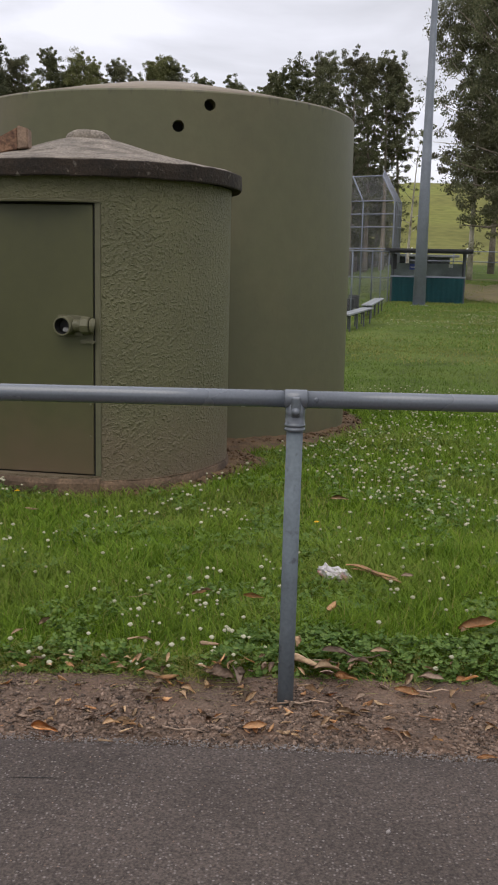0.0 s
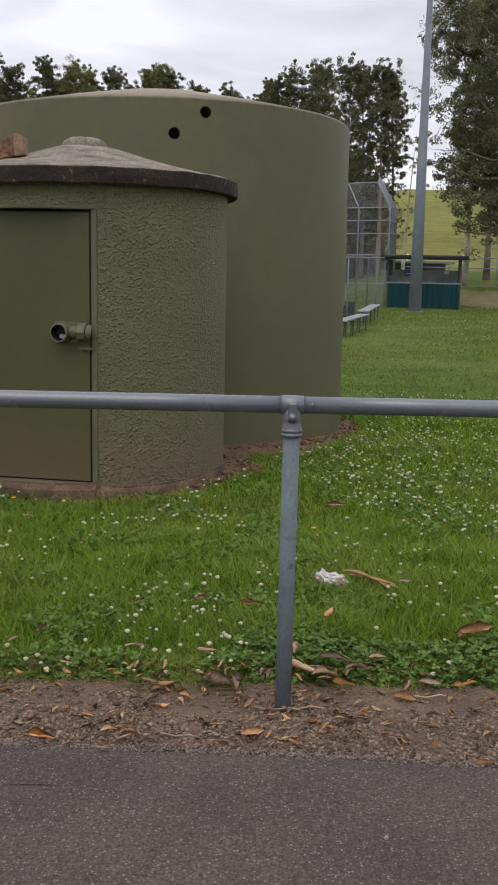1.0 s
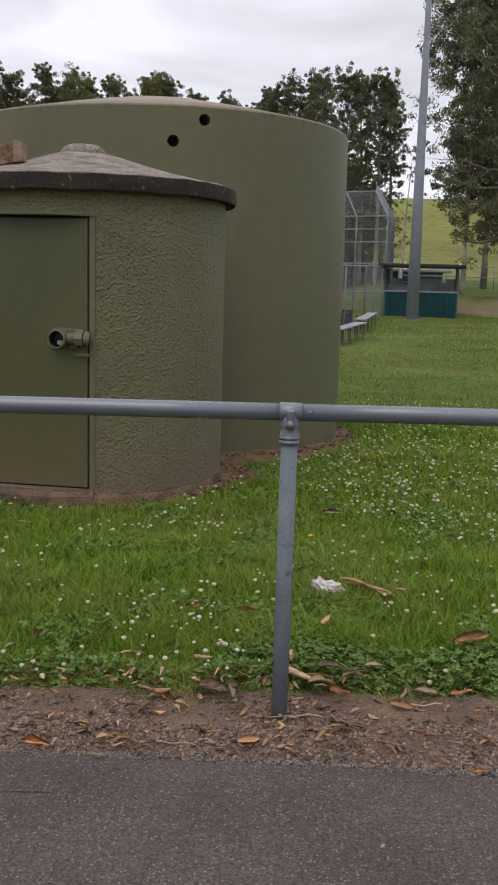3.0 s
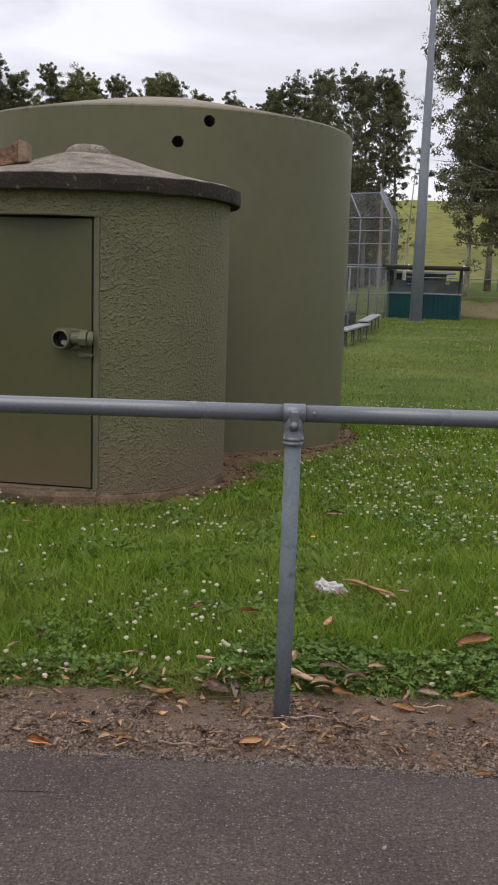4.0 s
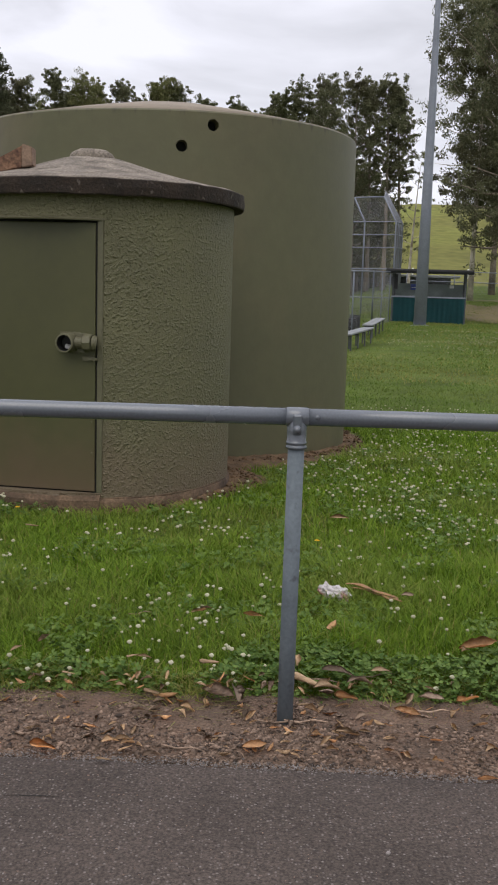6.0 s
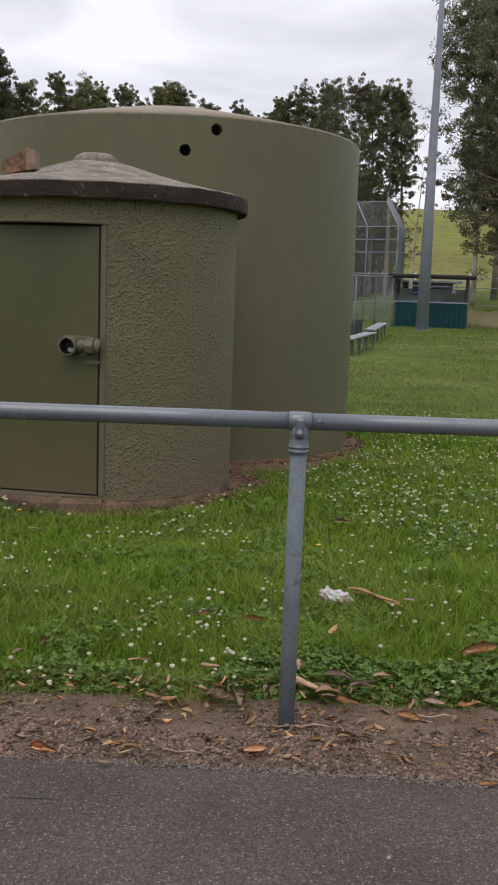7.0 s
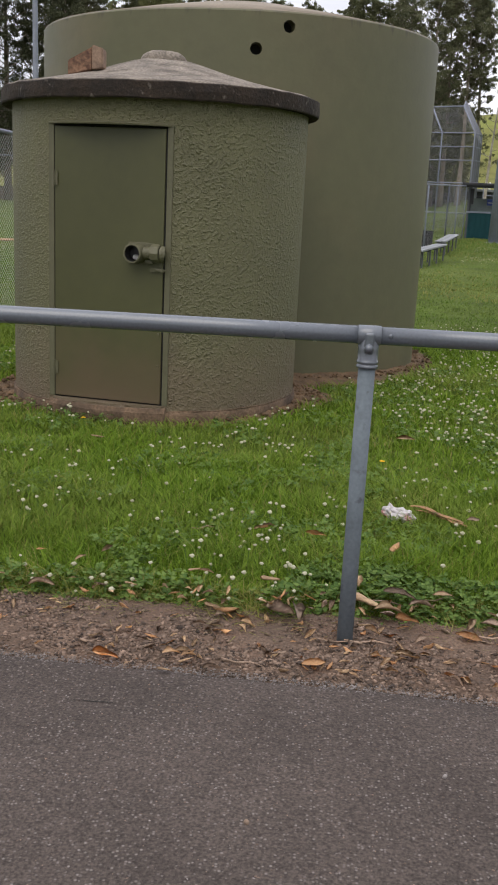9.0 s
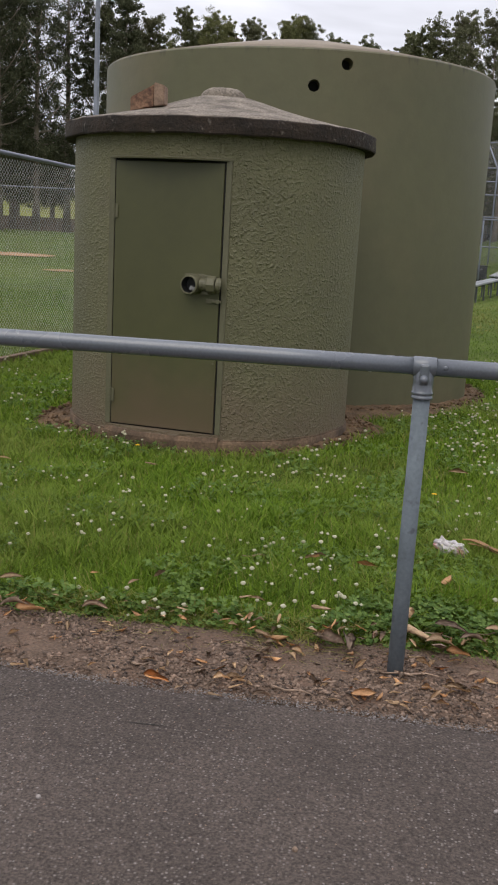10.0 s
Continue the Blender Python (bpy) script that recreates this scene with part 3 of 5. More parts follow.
ALONG = Vector((math.cos(DOOR_TURN), -math.sin(DOOR_TURN), 0))
NICHE, DOOR_HALF = 0.388, 0.343
PLANE = math.sqrt(TANK_R ** 2 - NICHE ** 2)
NICHE_BOTTOM, NICHE_TOP, RIM_LOW, RIM_TOP = 0.115, 1.735, 1.860, 1.957


def at_house(u, d, z):
    """u along the door, d out from the tank's axis, z up."""
    p = Vector((TANK[0], TANK[1], 0)) + ALONG * u + NORMAL * d
    return Vector((p.x, p.y, z))


bm = bmesh.new()
edge = math.asin(NICHE / TANK_R)
house_angles = sorted([-edge, edge] + [k * 2 * math.pi / 150 - math.pi for k in range(150) if abs(abs(k * 2 * math.pi / 150 - math.pi) - edge) > 0.008])
columns = []
for a in house_angles:
    def ring_point(z, niche):
        r = TANK_R
        if niche and abs(a) <= edge + 1e-6:
            r = PLANE / math.cos(a)
        return at_house(r * math.sin(a), r * math.cos(a), z)
    zs = [(-0.12, False), (0.06, False), (NICHE_BOTTOM, False), (NICHE_BOTTOM, True), (0.6, True), (1.2, True), (NICHE_TOP, True), (NICHE_TOP, False), (RIM_LOW + 0.02, False)]
    columns.append([bm.verts.new(ring_point(z, nn)) for z, nn in zs])
for a, b in zip(columns, columns[1:] + columns[:1]):
    for k in range(8):
        bm.faces.new((a[k], b[k], b[k + 1], a[k + 1]))
bmesh.ops.remove_doubles(bm, verts=bm.verts, dist=0.0004)
bmesh.ops.recalc_face_normals(bm, faces=bm.faces)
part("wall", bm, M_RENDER, house)

# smooth painted strips either side of the door and a lintel nose over it
for name, u0, u1 in (("door_jamb", -NICHE + 0.004, -DOOR_HALF - 0.006), ("door_jamb", DOOR_HALF + 0.007, NICHE - 0.004)):
    bm = bmesh.new()
    m = Matrix.LocRotScale(at_house(0, 0, 0), NORMAL.to_track_quat("-Y", "Z"), None)
    box(bm, (u0, -PLANE - 0.010, NICHE_BOTTOM + 0.002), (u1, -PLANE + 0.02, NICHE_TOP - 0.002), 0.003, m)
    part(name, bm, M_TRIM, house)
bm = bmesh.new()
prev = None
for k in range(25):
    u = -NICHE + 2 * NICHE * k / 24
    d = math.sqrt(TANK_R ** 2 - u * u)
    taper = min(1, min(k, 24 - k) / 3)
    ring = [bm.verts.new(at_house(u, d + dd, z)) for dd, z in ((-0.02, NICHE_TOP - 0.012), (0.004 + 0.020 * taper, NICHE_TOP - 0.012), (0.006 + 0.020 * taper, NICHE_TOP - 0.004), (-0.02, NICHE_TOP + 0.012))]
    if prev:
        for q in range(4):
            bm.faces.new((prev[q], prev[(q + 1) % 4], ring[(q + 1) % 4], ring[q]))
    else:
        bm.faces.new(ring)
    prev = ring
bm.faces.new(prev[::-1])
bmesh.ops.recalc_face_normals(bm, faces=bm.faces)
part("lintel", bm, M_TRIM, house)

# footing: soil-stained concrete skirt with a broken upper edge
def footing_wobble(a, r, z):
    w = 0.010 * noise.noise((math.cos(a) * 5, math.sin(a) * 5, z * 8)) + 0.006 * noise.noise((math.cos(a) * 18, math.sin(a) * 18, z * 9))
    return w, 0.016 * noise.noise((math.cos(a) * 4, math.sin(a) * 4, 3)) * (z > 0.02)


bm = bmesh.new()
lathe(bm, [(TANK_R + 0.016, -0.12), (TANK_R + 0.012, 0.03), (TANK_R + 0.009, 0.072), (TANK_R + 0.002, 0.080), (TANK_R - 0.03, 0.082)], TANK, 220, wobble=footing_wobble)
part("footing", bm, M_FOOTING, house, "brown soil-stained concrete footing", smooth=True)
bm = bmesh.new()
lathe(bm, [(TANK_R - 0.004, 0.078), (TANK_R + 0.0030, 0.080), (TANK_R + 0.0034, 0.086), (TANK_R - 0.004, 0.088)], TANK, 220,
      wobble=lambda a, r, z: (0.0, 0.016 * noise.noise((math.cos(a) * 4, math.sin(a) * 4, 3)) + 0.003 * noise.noise((math.cos(a) * 25, math.sin(a) * 25, 5))))
part("footing_joint", bm, M_FOOTING, house, "thin soil-filled joint over the footing", smooth=True)
bm = bmesh.new()
prev = None
for k in range(31):
    u = -NICHE + 0.01 + (2 * NICHE - 0.02) * k / 30
    d = math.sqrt(TANK_R ** 2 - u * u)
    j = 0.012 * noise.noise((u * 14, 4, 0))
    ring = [bm.verts.new(at_house(u, dd, z)) for dd, z in ((PLANE - 0.03, 0.0), (d + 0.034 + j, 0.0), (d + 0.030 + j, 0.075 + j * 0.6), (d + 0.012 + j, 0.098 + j * 0.5), (PLANE - 0.03, 0.112))]
    if prev:
        for q in range(5):
            bm.faces.new((prev[q], prev[(q + 1) % 5], ring[(q + 1) % 5], ring[q]))
    else:
        bm.faces.new(ring)
    prev = ring
bm.faces.new(prev[::-1])
bmesh.ops.recalc_face_normals(bm, faces=bm.faces)
part("door_sill", bm, M_FOOTING, house, "chipped concrete door sill")

# door leaf with a folded edge, hinges, drain-pipe lock shroud and hasp
HOUSE_M = Matrix.LocRotScale(at_house(0, 0, 0), NORMAL.to_track_quat("-Y", "Z"), None)
DOOR_Z0, DOOR_Z1 = 0.124, 1.712
# Solid near-black backing: shade in the gap and under the lintel is painted.
bm = bmesh.new()
box(bm, (-DOOR_HALF - 0.006, -PLANE - 0.003, DOOR_Z0 - 0.012), (DOOR_HALF + 0.007, -PLANE + 0.01, NICHE_TOP - 0.002), 0, HOUSE_M)
part("door_gap_shade", bm, M_CRACK_SHADE, house, "near-black backing painted as the shade in the gap round the door leaf")
bm = bmesh.new()
box(bm, (-DOOR_HALF + 0.001, -PLANE - 0.014, DOOR_Z0), (DOOR_HALF - 0.003, -PLANE + 0.002, DOOR_Z1), 0.003, HOUSE_M)
leaf = part("door", bm, M_DOOR, house, "olive-green painted sheet steel door, closed")
for z in (0.30, 1.42):
    bm = bmesh.new()
    tube(bm, [HOUSE_M @ Vector((-DOOR_HALF - 0.002, -PLANE - 0.024, z + dz)) for dz in (-0.045, -0.016)], [0.008] * 2, 10)
    tube(bm, [HOUSE_M @ Vector((-DOOR_HALF - 0.002, -PLANE - 0.024, z + dz)) for dz in (-0.014, 0.045)], [0.0085] * 2, 10)
    box(bm, (-DOOR_HALF + 0.002, -PLANE - 0.024, z - 0.04), (-DOOR_HALF + 0.022, -PLANE - 0.018, z + 0.04), 0.001, HOUSE_M)
    part("hinge", bm, M_TRIM, leaf)


def pipe_ring(bm, centre, axis, length, outer, inner, seg=32, bottom=True):
    """An open pipe end: outer skin, rim, inner skin and a floor."""
    axis = Vector(axis).normalized()
    s = axis.orthogonal().normalized()
    t = axis.cross(s)
    rings = []
    for r, d in ((outer, 0), (outer, length - 0.004), (outer - 0.003, length), (inner, length), (inner, 0.01)):
        rings.append([bm.verts.new(Vector(centre) + axis * d + r * (math.cos(a) * s + math.sin(a) * t)) for a in (2 * math.pi * k / seg for k in range(seg))])
    for a, b in zip(rings, rings[1:]):
        for k in range(seg):
            bm.faces.new((a[k], a[(k + 1) % seg], b[(k + 1) % seg], b[k]))
    if bottom:
        bm.faces.new(rings[-1])


def on_door(u, out, z):
    return HOUSE_M @ Vector((u, -PLANE - 0.020 - out, z))


LOCK_U, LOCK_Z = 0.190, 1.016
bm = bmesh.new()
pipe_ring(bm, on_door(LOCK_U, 0.0, LOCK_Z), NORMAL - 0.12 * ALONG, 0.085, 0.057, 0.047)
box(bm, (LOCK_U + 0.052, -PLANE - 0.050, LOCK_Z - 0.055), (LOCK_U + 0.098, -PLANE - 0.012, LOCK_Z + 0.058), 0.002, HOUSE_M)
box(bm, (LOCK_U - 0.064, -PLANE - 0.022, LOCK_Z - 0.062), (LOCK_U + 0.060, -PLANE - 0.012, LOCK_Z + 0.062), 0.002, HOUSE_M)
shroud = part("lock_shroud", bm, M_TRIM, leaf, "olive-painted round pipe shroud round the padlock")
# Black disc and sleeve paint the shade inside the open pipe.
bm = bmesh.new()
bmesh.ops.create_circle(bm, cap_ends=True, radius=0.0465, segments=32,
                        matrix=Matrix.LocRotScale(on_door(LOCK_U, 0.016, LOCK_Z), NORMAL.to_track_quat("Z", "Y"), None))
part("shroud_shade_disc", bm, M_PIPE_SHADE, shroud, "black disc painted as the shade inside the shroud")
bm = bmesh.new()
tube(bm, [on_door(LOCK_U - 0.12 * d, d, LOCK_Z) for d in (0.014, 0.079)], [0.0462, 0.0462], 32, cap=False)
part("shroud_shade_sleeve", bm, M_PIPE_SHADE, shroud, "black sleeve painted as the shade along the shroud wall", smooth=True)
bm = bmesh.new()
box(bm, (-0.022, -0.062, -0.013), (0.022, -0.035, 0.013), 0.006, HOUSE_M @ pose(LOCK_U + 0.002, -PLANE, LOCK_Z - 0.024, 0, 14, 0))
part("padlock", bm, M_PAPER, shroud, "pale metal padlock seen inside the shroud")
bm = bmesh.new()
tube(bm, [on_door(LOCK_U + 0.050, 0.036, LOCK_Z + 0.004), on_door(LOCK_U + 0.100, 0.036, LOCK_Z + 0.005)], [0.036, 0.036], 20)
for k in range(3):
    u = LOCK_U + 0.062 + 0.014 * k
    tube(bm, [on_door(u, 0.036, LOCK_Z + 0.004), on_door(u + 0.005, 0.036, LOCK_Z + 0.004)], [0.0375, 0.0375], 20)
part("pipe_neck", bm, M_TRIM, shroud)
bm = bmesh.new()
tube(bm, [on_door(LOCK_U + 0.094, 0.036, LOCK_Z + 0.006), on_door(LOCK_U + 0.101, 0.036, LOCK_Z + 0.006), on_door(LOCK_U + 0.140, 0.036, LOCK_Z + 0.006), on_door(LOCK_U + 0.146, 0.036, LOCK_Z + 0.006)],
     [0.047, 0.052, 0.052, 0.047], 8)
part("pipe_socket", bm, M_TRIM, shroud)
bm = bmesh.new()
tube(bm, [on_door(LOCK_U + 0.146, 0.036, LOCK_Z + 0.006), on_door(LOCK_U + 0.160, 0.034, LOCK_Z + 0.005), on_door(LOCK_U + 0.170, 0.030, LOCK_Z + 0.004)], [0.040, 0.046, 0.040], 16)
part("pipe_collar", bm, M_TRIM, shroud)
bm = bmesh.new()
box(bm, (LOCK_U + 0.075, -PLANE - 0.027, LOCK_Z - 0.106), (LOCK_U + 0.150, -PLANE - 0.020, LOCK_Z - 0.080), 0.002, HOUSE_M)
box(bm, (LOCK_U + 0.114, -PLANE - 0.040, LOCK_Z - 0.100), (LOCK_U + 0.170, -PLANE - 0.020, LOCK_Z - 0.086), 0.003, HOUSE_M)
tube(bm, [on_door(LOCK_U + 0.156, 0.004, LOCK_Z - 0.093), on_door(LOCK_U + 0.156, 0.028, LOCK_Z - 0.093)], [0.010, 0.010], 10)
part("hasp", bm, M_TRIM, leaf)
for z in (0.36, 0.55):
    bm = bmesh.new()
    bmesh.ops.create_uvsphere(bm, u_segments=8, v_segments=5, radius=0.006, matrix=Matrix.Translation(on_door(DOOR_HALF - 0.02, 0.001, z)))
    part("rivet", bm, M_TRIM, leaf, smooth=True)

# conical concrete lid with a dark weathered rim and a domed hatch
RIM_R = 1.024


def rim_wobble(a, r, z):
    return (0.006 * noise.noise((math.cos(a) * 6, math.sin(a) * 6, z * 20)) + 0.003 * noise.noise((math.cos(a) * 30, math.sin(a) * 30, z * 20)),
            0.005 * noise.noise((math.cos(a) * 9, math.sin(a) * 9, z * 4 + 7)) + 0.017 * max(0.0, r * math.cos(a)))


bm = bmesh.new()
lathe(bm, [(TANK_R - 0.05, RIM_LOW + 0.012), (RIM_R - 0.03, RIM_LOW + 0.006), (RIM_R - 0.006, RIM_LOW), (RIM_R - 0.001, RIM_LOW + 0.008), (RIM_R + 0.001, RIM_LOW + 0.05),
           (RIM_R - 0.001, RIM_TOP - 0.006), (RIM_R - 0.007, RIM_TOP), (RIM_R - 0.06, RIM_TOP + 0.004)], TANK, 200, wobble=rim_wobble)
part("roof_rim", bm, M_CONCRETE_DARK, house, "dark lichen-stained concrete rim")


def roof_wobble(a, r, z):
    return 0, 0.017 * max(0.0, r * math.cos(a)) + 0.005 * noise.noise((r * math.cos(a) * 6, r * math.sin(a) * 6, 4)) + 0.003 * noise.noise((r * math.cos(a) * 20, r * math.sin(a) * 20, 4))


bm = bmesh.new()
lathe(bm, [(RIM_R - 0.010, RIM_TOP - 0.02), (RIM_R - 0.012, RIM_TOP + 0.001), (RIM_R - 0.04, RIM_TOP + 0.011), (0.85, RIM_TOP + 0.042), (0.65, RIM_TOP + 0.088), (0.45, RIM_TOP + 0.143), (0.30, RIM_TOP + 0.192), (0.2, RIM_TOP + 0.222), (0.12, RIM_TOP + 0.235), (0, RIM_TOP + 0.235)],
      TANK, 160, wobble=roof_wobble)
part("roof", bm, M_CONCRETE, house, "weathered grey-brown conical concrete lid", smooth=True)
bm = bmesh.new()
lathe(bm, [(0.150, RIM_TOP + 0.205), (0.148, RIM_TOP + 0.245), (0.132, RIM_TOP + 0.268), (0.10, RIM_TOP + 0.288), (0.05, RIM_TOP + 0.297), (0, RIM_TOP + 0.299)], TANK, 48, wobble=roof_wobble)
part("hatch_cap", bm, M_CONCRETE, house, "pale domed concrete hatch cap", smooth=True)

# ---------------------------------------------------------------- timber block on the lid
block = thing("timber_block", "red-brown weathered timber block lying on the concrete lid", "timber block", (-1.478, 6.02, 2.05))


def slanted(bm, x0, x1, base0, base1, top0, top1, y, depth):
    """A sawn block whose top slopes from one end to the other."""
    v = [bm.verts.new(p) for p in ((x0, y, base0), (x1, y, base1), (x1, y + depth, base1), (x0, y + depth, base0), (x0, y, top0), (x1, y, top1), (x1, y + depth, top1), (x0, y + depth, top0))]
    for f in ((3, 2, 1, 0), (4, 5, 6, 7), (0, 1, 5, 4), (1, 2, 6, 5), (2, 3, 7, 6), (3, 0, 4, 7)):
        bm.faces.new([v[k] for k in f])
    bmesh.ops.bevel(bm, geom=bm.edges[:], offset=0.006, segments=2, affect="EDGES")


bm = bmesh.new()
slanted(bm, -1.597, -1.447, 2.020, 2.055, 2.105, 2.185, 5.965, 0.10)
part("block_face", bm, M_RUST, block)
bm = bmesh.new()
slanted(bm, -1.449, -1.385, 2.055, 2.065, 2.195, 2.178, 5.958, 0.112)
part("block_end", bm, M_WOODPALE, block, "bleached end grain of the block")

# ---------------------------------------------------------------- galvanised rail beside the path
rail = thing("handrail", "galvanised steel pipe rail on round posts", "handrail", (0.137, 2.812, 0))
RAIL_Z, RAIL_Y, PIPE = 0.9695, 2.812, 0.0264


def rail_y(x):
    return RAIL_Y + 0.012 * (x - 0.13)


for x0, x1 in ((-4.4, 0.124), (0.156, 4.7)):
    bm = bmesh.new()
    tube(bm, [(x, rail_y(x), RAIL_Z - 0.002 * (x - 0.13)) for x in np.linspace(x0, x1, 12)], [PIPE] * 12, 24)
    part("rail", bm, M_STEEL, rail, smooth=True)
for px in (0.137, -2.6, 2.9):
    y = rail_y(px)
    bm = bmesh.new()
    tube(bm, [(px - 0.004, y, -0.12), (px, y, RAIL_Z - 0.08)], [0.0250, 0.0250], 28)
    post = part("post", bm, M_STEEL_POST, rail, smooth=True)
    bm = bmesh.new()
    lathe(bm, [(0.026, RAIL_Z - 0.096), (0.0318, RAIL_Z - 0.095), (0.0330, RAIL_Z - 0.091), (0.0318, RAIL_Z - 0.087), (0.0302, RAIL_Z - 0.085), (0.0302, RAIL_Z - 0.082), (0.0322, RAIL_Z - 0.080), (0.0330, RAIL_Z - 0.077), (0.0318, RAIL_Z - 0.074), (0.0300, RAIL_Z - 0.072), (0.0304, RAIL_Z - 0.045), (0.0308, RAIL_Z - 0.005), (0, RAIL_Z - 0.005)], (px, y), 32)
    part("post_socket", bm, M_STEEL, rail, "cast galvanised tee socket", smooth=True)
    bm = bmesh.new()
    tube(bm, [(px - 0.034, y, RAIL_Z), (px - 0.032, y, RAIL_Z), (px + 0.032, y, RAIL_Z), (px + 0.034, y, RAIL_Z)], [0.0266, 0.0292, 0.0292, 0.0266], 32)
    part("tee_sleeve", bm, M_STEEL, rail, smooth=True)
    bm = bmesh.new()
    box(bm, (px - 0.014, y - 0.0365, RAIL_Z - 0.052), (px + 0.014, y - 0.022, RAIL_Z + 0.010), 0.006)
    part("tee_lug", bm, M_STEEL, rail)
    bm = bmesh.new()
    tube(bm, [(px - 0.001, y - 0.032, RAIL_Z - 0.035), (px - 0.001, y - 0.043, RAIL_Z - 0.035)], [0.0138, 0.0138], 20)
    bmesh.ops.create_uvsphere(bm, u_segments=16, v_segments=10, radius=0.0112, matrix=Matrix.Translation((px - 0.001, y - 0.042, RAIL_Z - 0.034)))
    part("bolt", bm, M_STEEL, rail, smooth=True)
bm = bmesh.new()
bmesh.ops.create_uvsphere(bm, u_segments=12, v_segments=8, radius=0.007, matrix=Matrix.Translation((0.196, rail_y(0.196) - PIPE, RAIL_Z + 0.002)) @ Matrix.Diagonal((1, 0.4, 1, 1)))
part("grub_screw", bm, M_STEEL, rail, smooth=True)


# ---------------------------------------------------------------- ball-field fences
def wires(bm, a, b, base, height, pitch, width):
    """Woven diagonal wires of a chain-link panel from a to b; base and height in metres."""
    a, b = Vector((*a, 0)), Vector((*b, 0))
    run = (b - a).length
    along = (b - a).normalized()
    out = Vector((-along.y, along.x, 0))
    for sign in (1, -1):
        s = -height
        while s < run + height:
            lo, hi = (s, s + height) if sign > 0 else (s + height, s)
            t0, t1 = 0.0, 1.0
            for lim, greater in ((0.0, True), (run, False)):
                p, q = lo - lim, hi - lim
                if not greater:
                    p, q = -p, -q
                if p < 0 and q < 0:
                    t0, t1 = 1, 0
                elif p < 0:
                    t0 = max(t0, p / (p - q))
                elif q < 0:
                    t1 = min(t1, p / (p - q))
            if t1 - t0 > 0.02:
                p = a + along * (lo + (hi - lo) * t0) + Vector((0, 0, base + height * t0))
                q = a + along * (lo + (hi - lo) * t1) + Vector((0, 0, base + height * t1))
                d = (q - p).normalized()
                side = d.cross(out).normalized() * width / 2
                off = out * width / 2 * sign
                v = [bm.verts.new(x) for x in (p + side, p + off, p - side, q + side, q + off, q - side)]
                bm.faces.new((v[0], v[1], v[4], v[3]))
                bm.faces.new((v[1], v[2], v[5], v[4]))
                bm.faces.new((v[2], v[0], v[3], v[5]))
            s += pitch


def chain_fence(label, points, height, spacing, pitch, width, mid=(), mesh=True, radius=0.022, name="chain_link_fence"):
    f = thing(name, label, "fence", (*points[0], ground_z(*points[0])))
    for a, b in zip(points, points[1:]):
        za, zb = ground_z(*a), ground_z(*b)
        n = max(1, round(math.dist(a, b) / spacing))
        for k in range(n + 1):
            t = k / n
            x, y = a[0] + t * (b[0] - a[0]), a[1] + t * (b[1] - a[1])
            z = za + t * (zb - za)
            bm = bmesh.new()
            tube(bm, [(x, y, ground_z(x, y) - 0.1), (x, y, z + height), (x, y, z + height + 0.03)], [radius * 1.2, radius * 1.2, 0.004], 10)
            part("post", bm, M_STEEL_FAR, f, smooth=True)
        for h in (height, *mid):
            bm = bmesh.new()
            tube(bm, [(a[0], a[1], za + h), (b[0], b[1], zb + h)], [radius] * 2, 10)
            part("fence_rail", bm, M_STEEL_FAR, f, smooth=True)
        if mesh:
            bm = bmesh.new()
            wires(bm, a, b, min(za, zb) + 0.03, height - 0.03, pitch, width)
            part("wire_mesh", bm, M_WIRE if pitch < 0.1 else M_WIRE_DULL, f, "woven diamond wire mesh")
    return f


FA, FB = (-4.15, 7.0), (-3.19, 12.73)
chain_fence("tall galvanised chain-link fence beside the ball field", [FA, FB], 2.02, 5.8, 0.052, 0.0046)
chain_fence("galvanised chain-link fence leading to the backstop", [FB, (1.2, 25.2), (4.2, 34.0), (5.55, 39.4)], 2.05, 3.1, 0.16, 0.005)
chain_fence("far galvanised fence across the ball field", [(-36, 41), (-12.0, 40.5)], 2.9, 6.0, 0.3, 0.006, radius=0.03)
chain_fence("low wire fence below the grassy hill", [(9.8, 62), (34, 60)], 1.4, 3.2, 0.3, 0.008, mid=(0.75,), radius=0.03)

bm = bmesh.new()
for k in range(3):
    p = Vector((*FA, 0)).lerp(Vector((*FB, 0)), k / 3 + 0.004)
    q = Vector((*FA, 0)).lerp(Vector((*FB, 0)), (k + 1) / 3 - 0.004)
    z = ground_z(p.x, p.y)
    m = Matrix.LocRotScale((p + q) / 2 + Vector((0.07, -0.01, z)), (q - p).to_track_quat("X", "Z"), None)
    box(bm, (-(q - p).length / 2, -0.04, -0.03), ((q - p).length / 2, 0.04, 0.075), 0.008, m)
edging = part("timber_edging", bm, M_SLEEPER)
tagged(edging, "weathered brown timber edging along the fence foot", "edging", kind="structure")

# ---------------------------------------------------------------- backstop
back = thing("backstop", "tall galvanised baseball backstop with an angled mesh canopy", "backstop", (6.38, 43.8, 0.2))


def bar(name, pts, r, parent, mat=None, label=""):
    bm = bmesh.new()
    tube(bm, pts, [r] * len(pts), 8)
    return part(name, bm, mat or M_STEEL_FAR, parent, label, smooth=True)


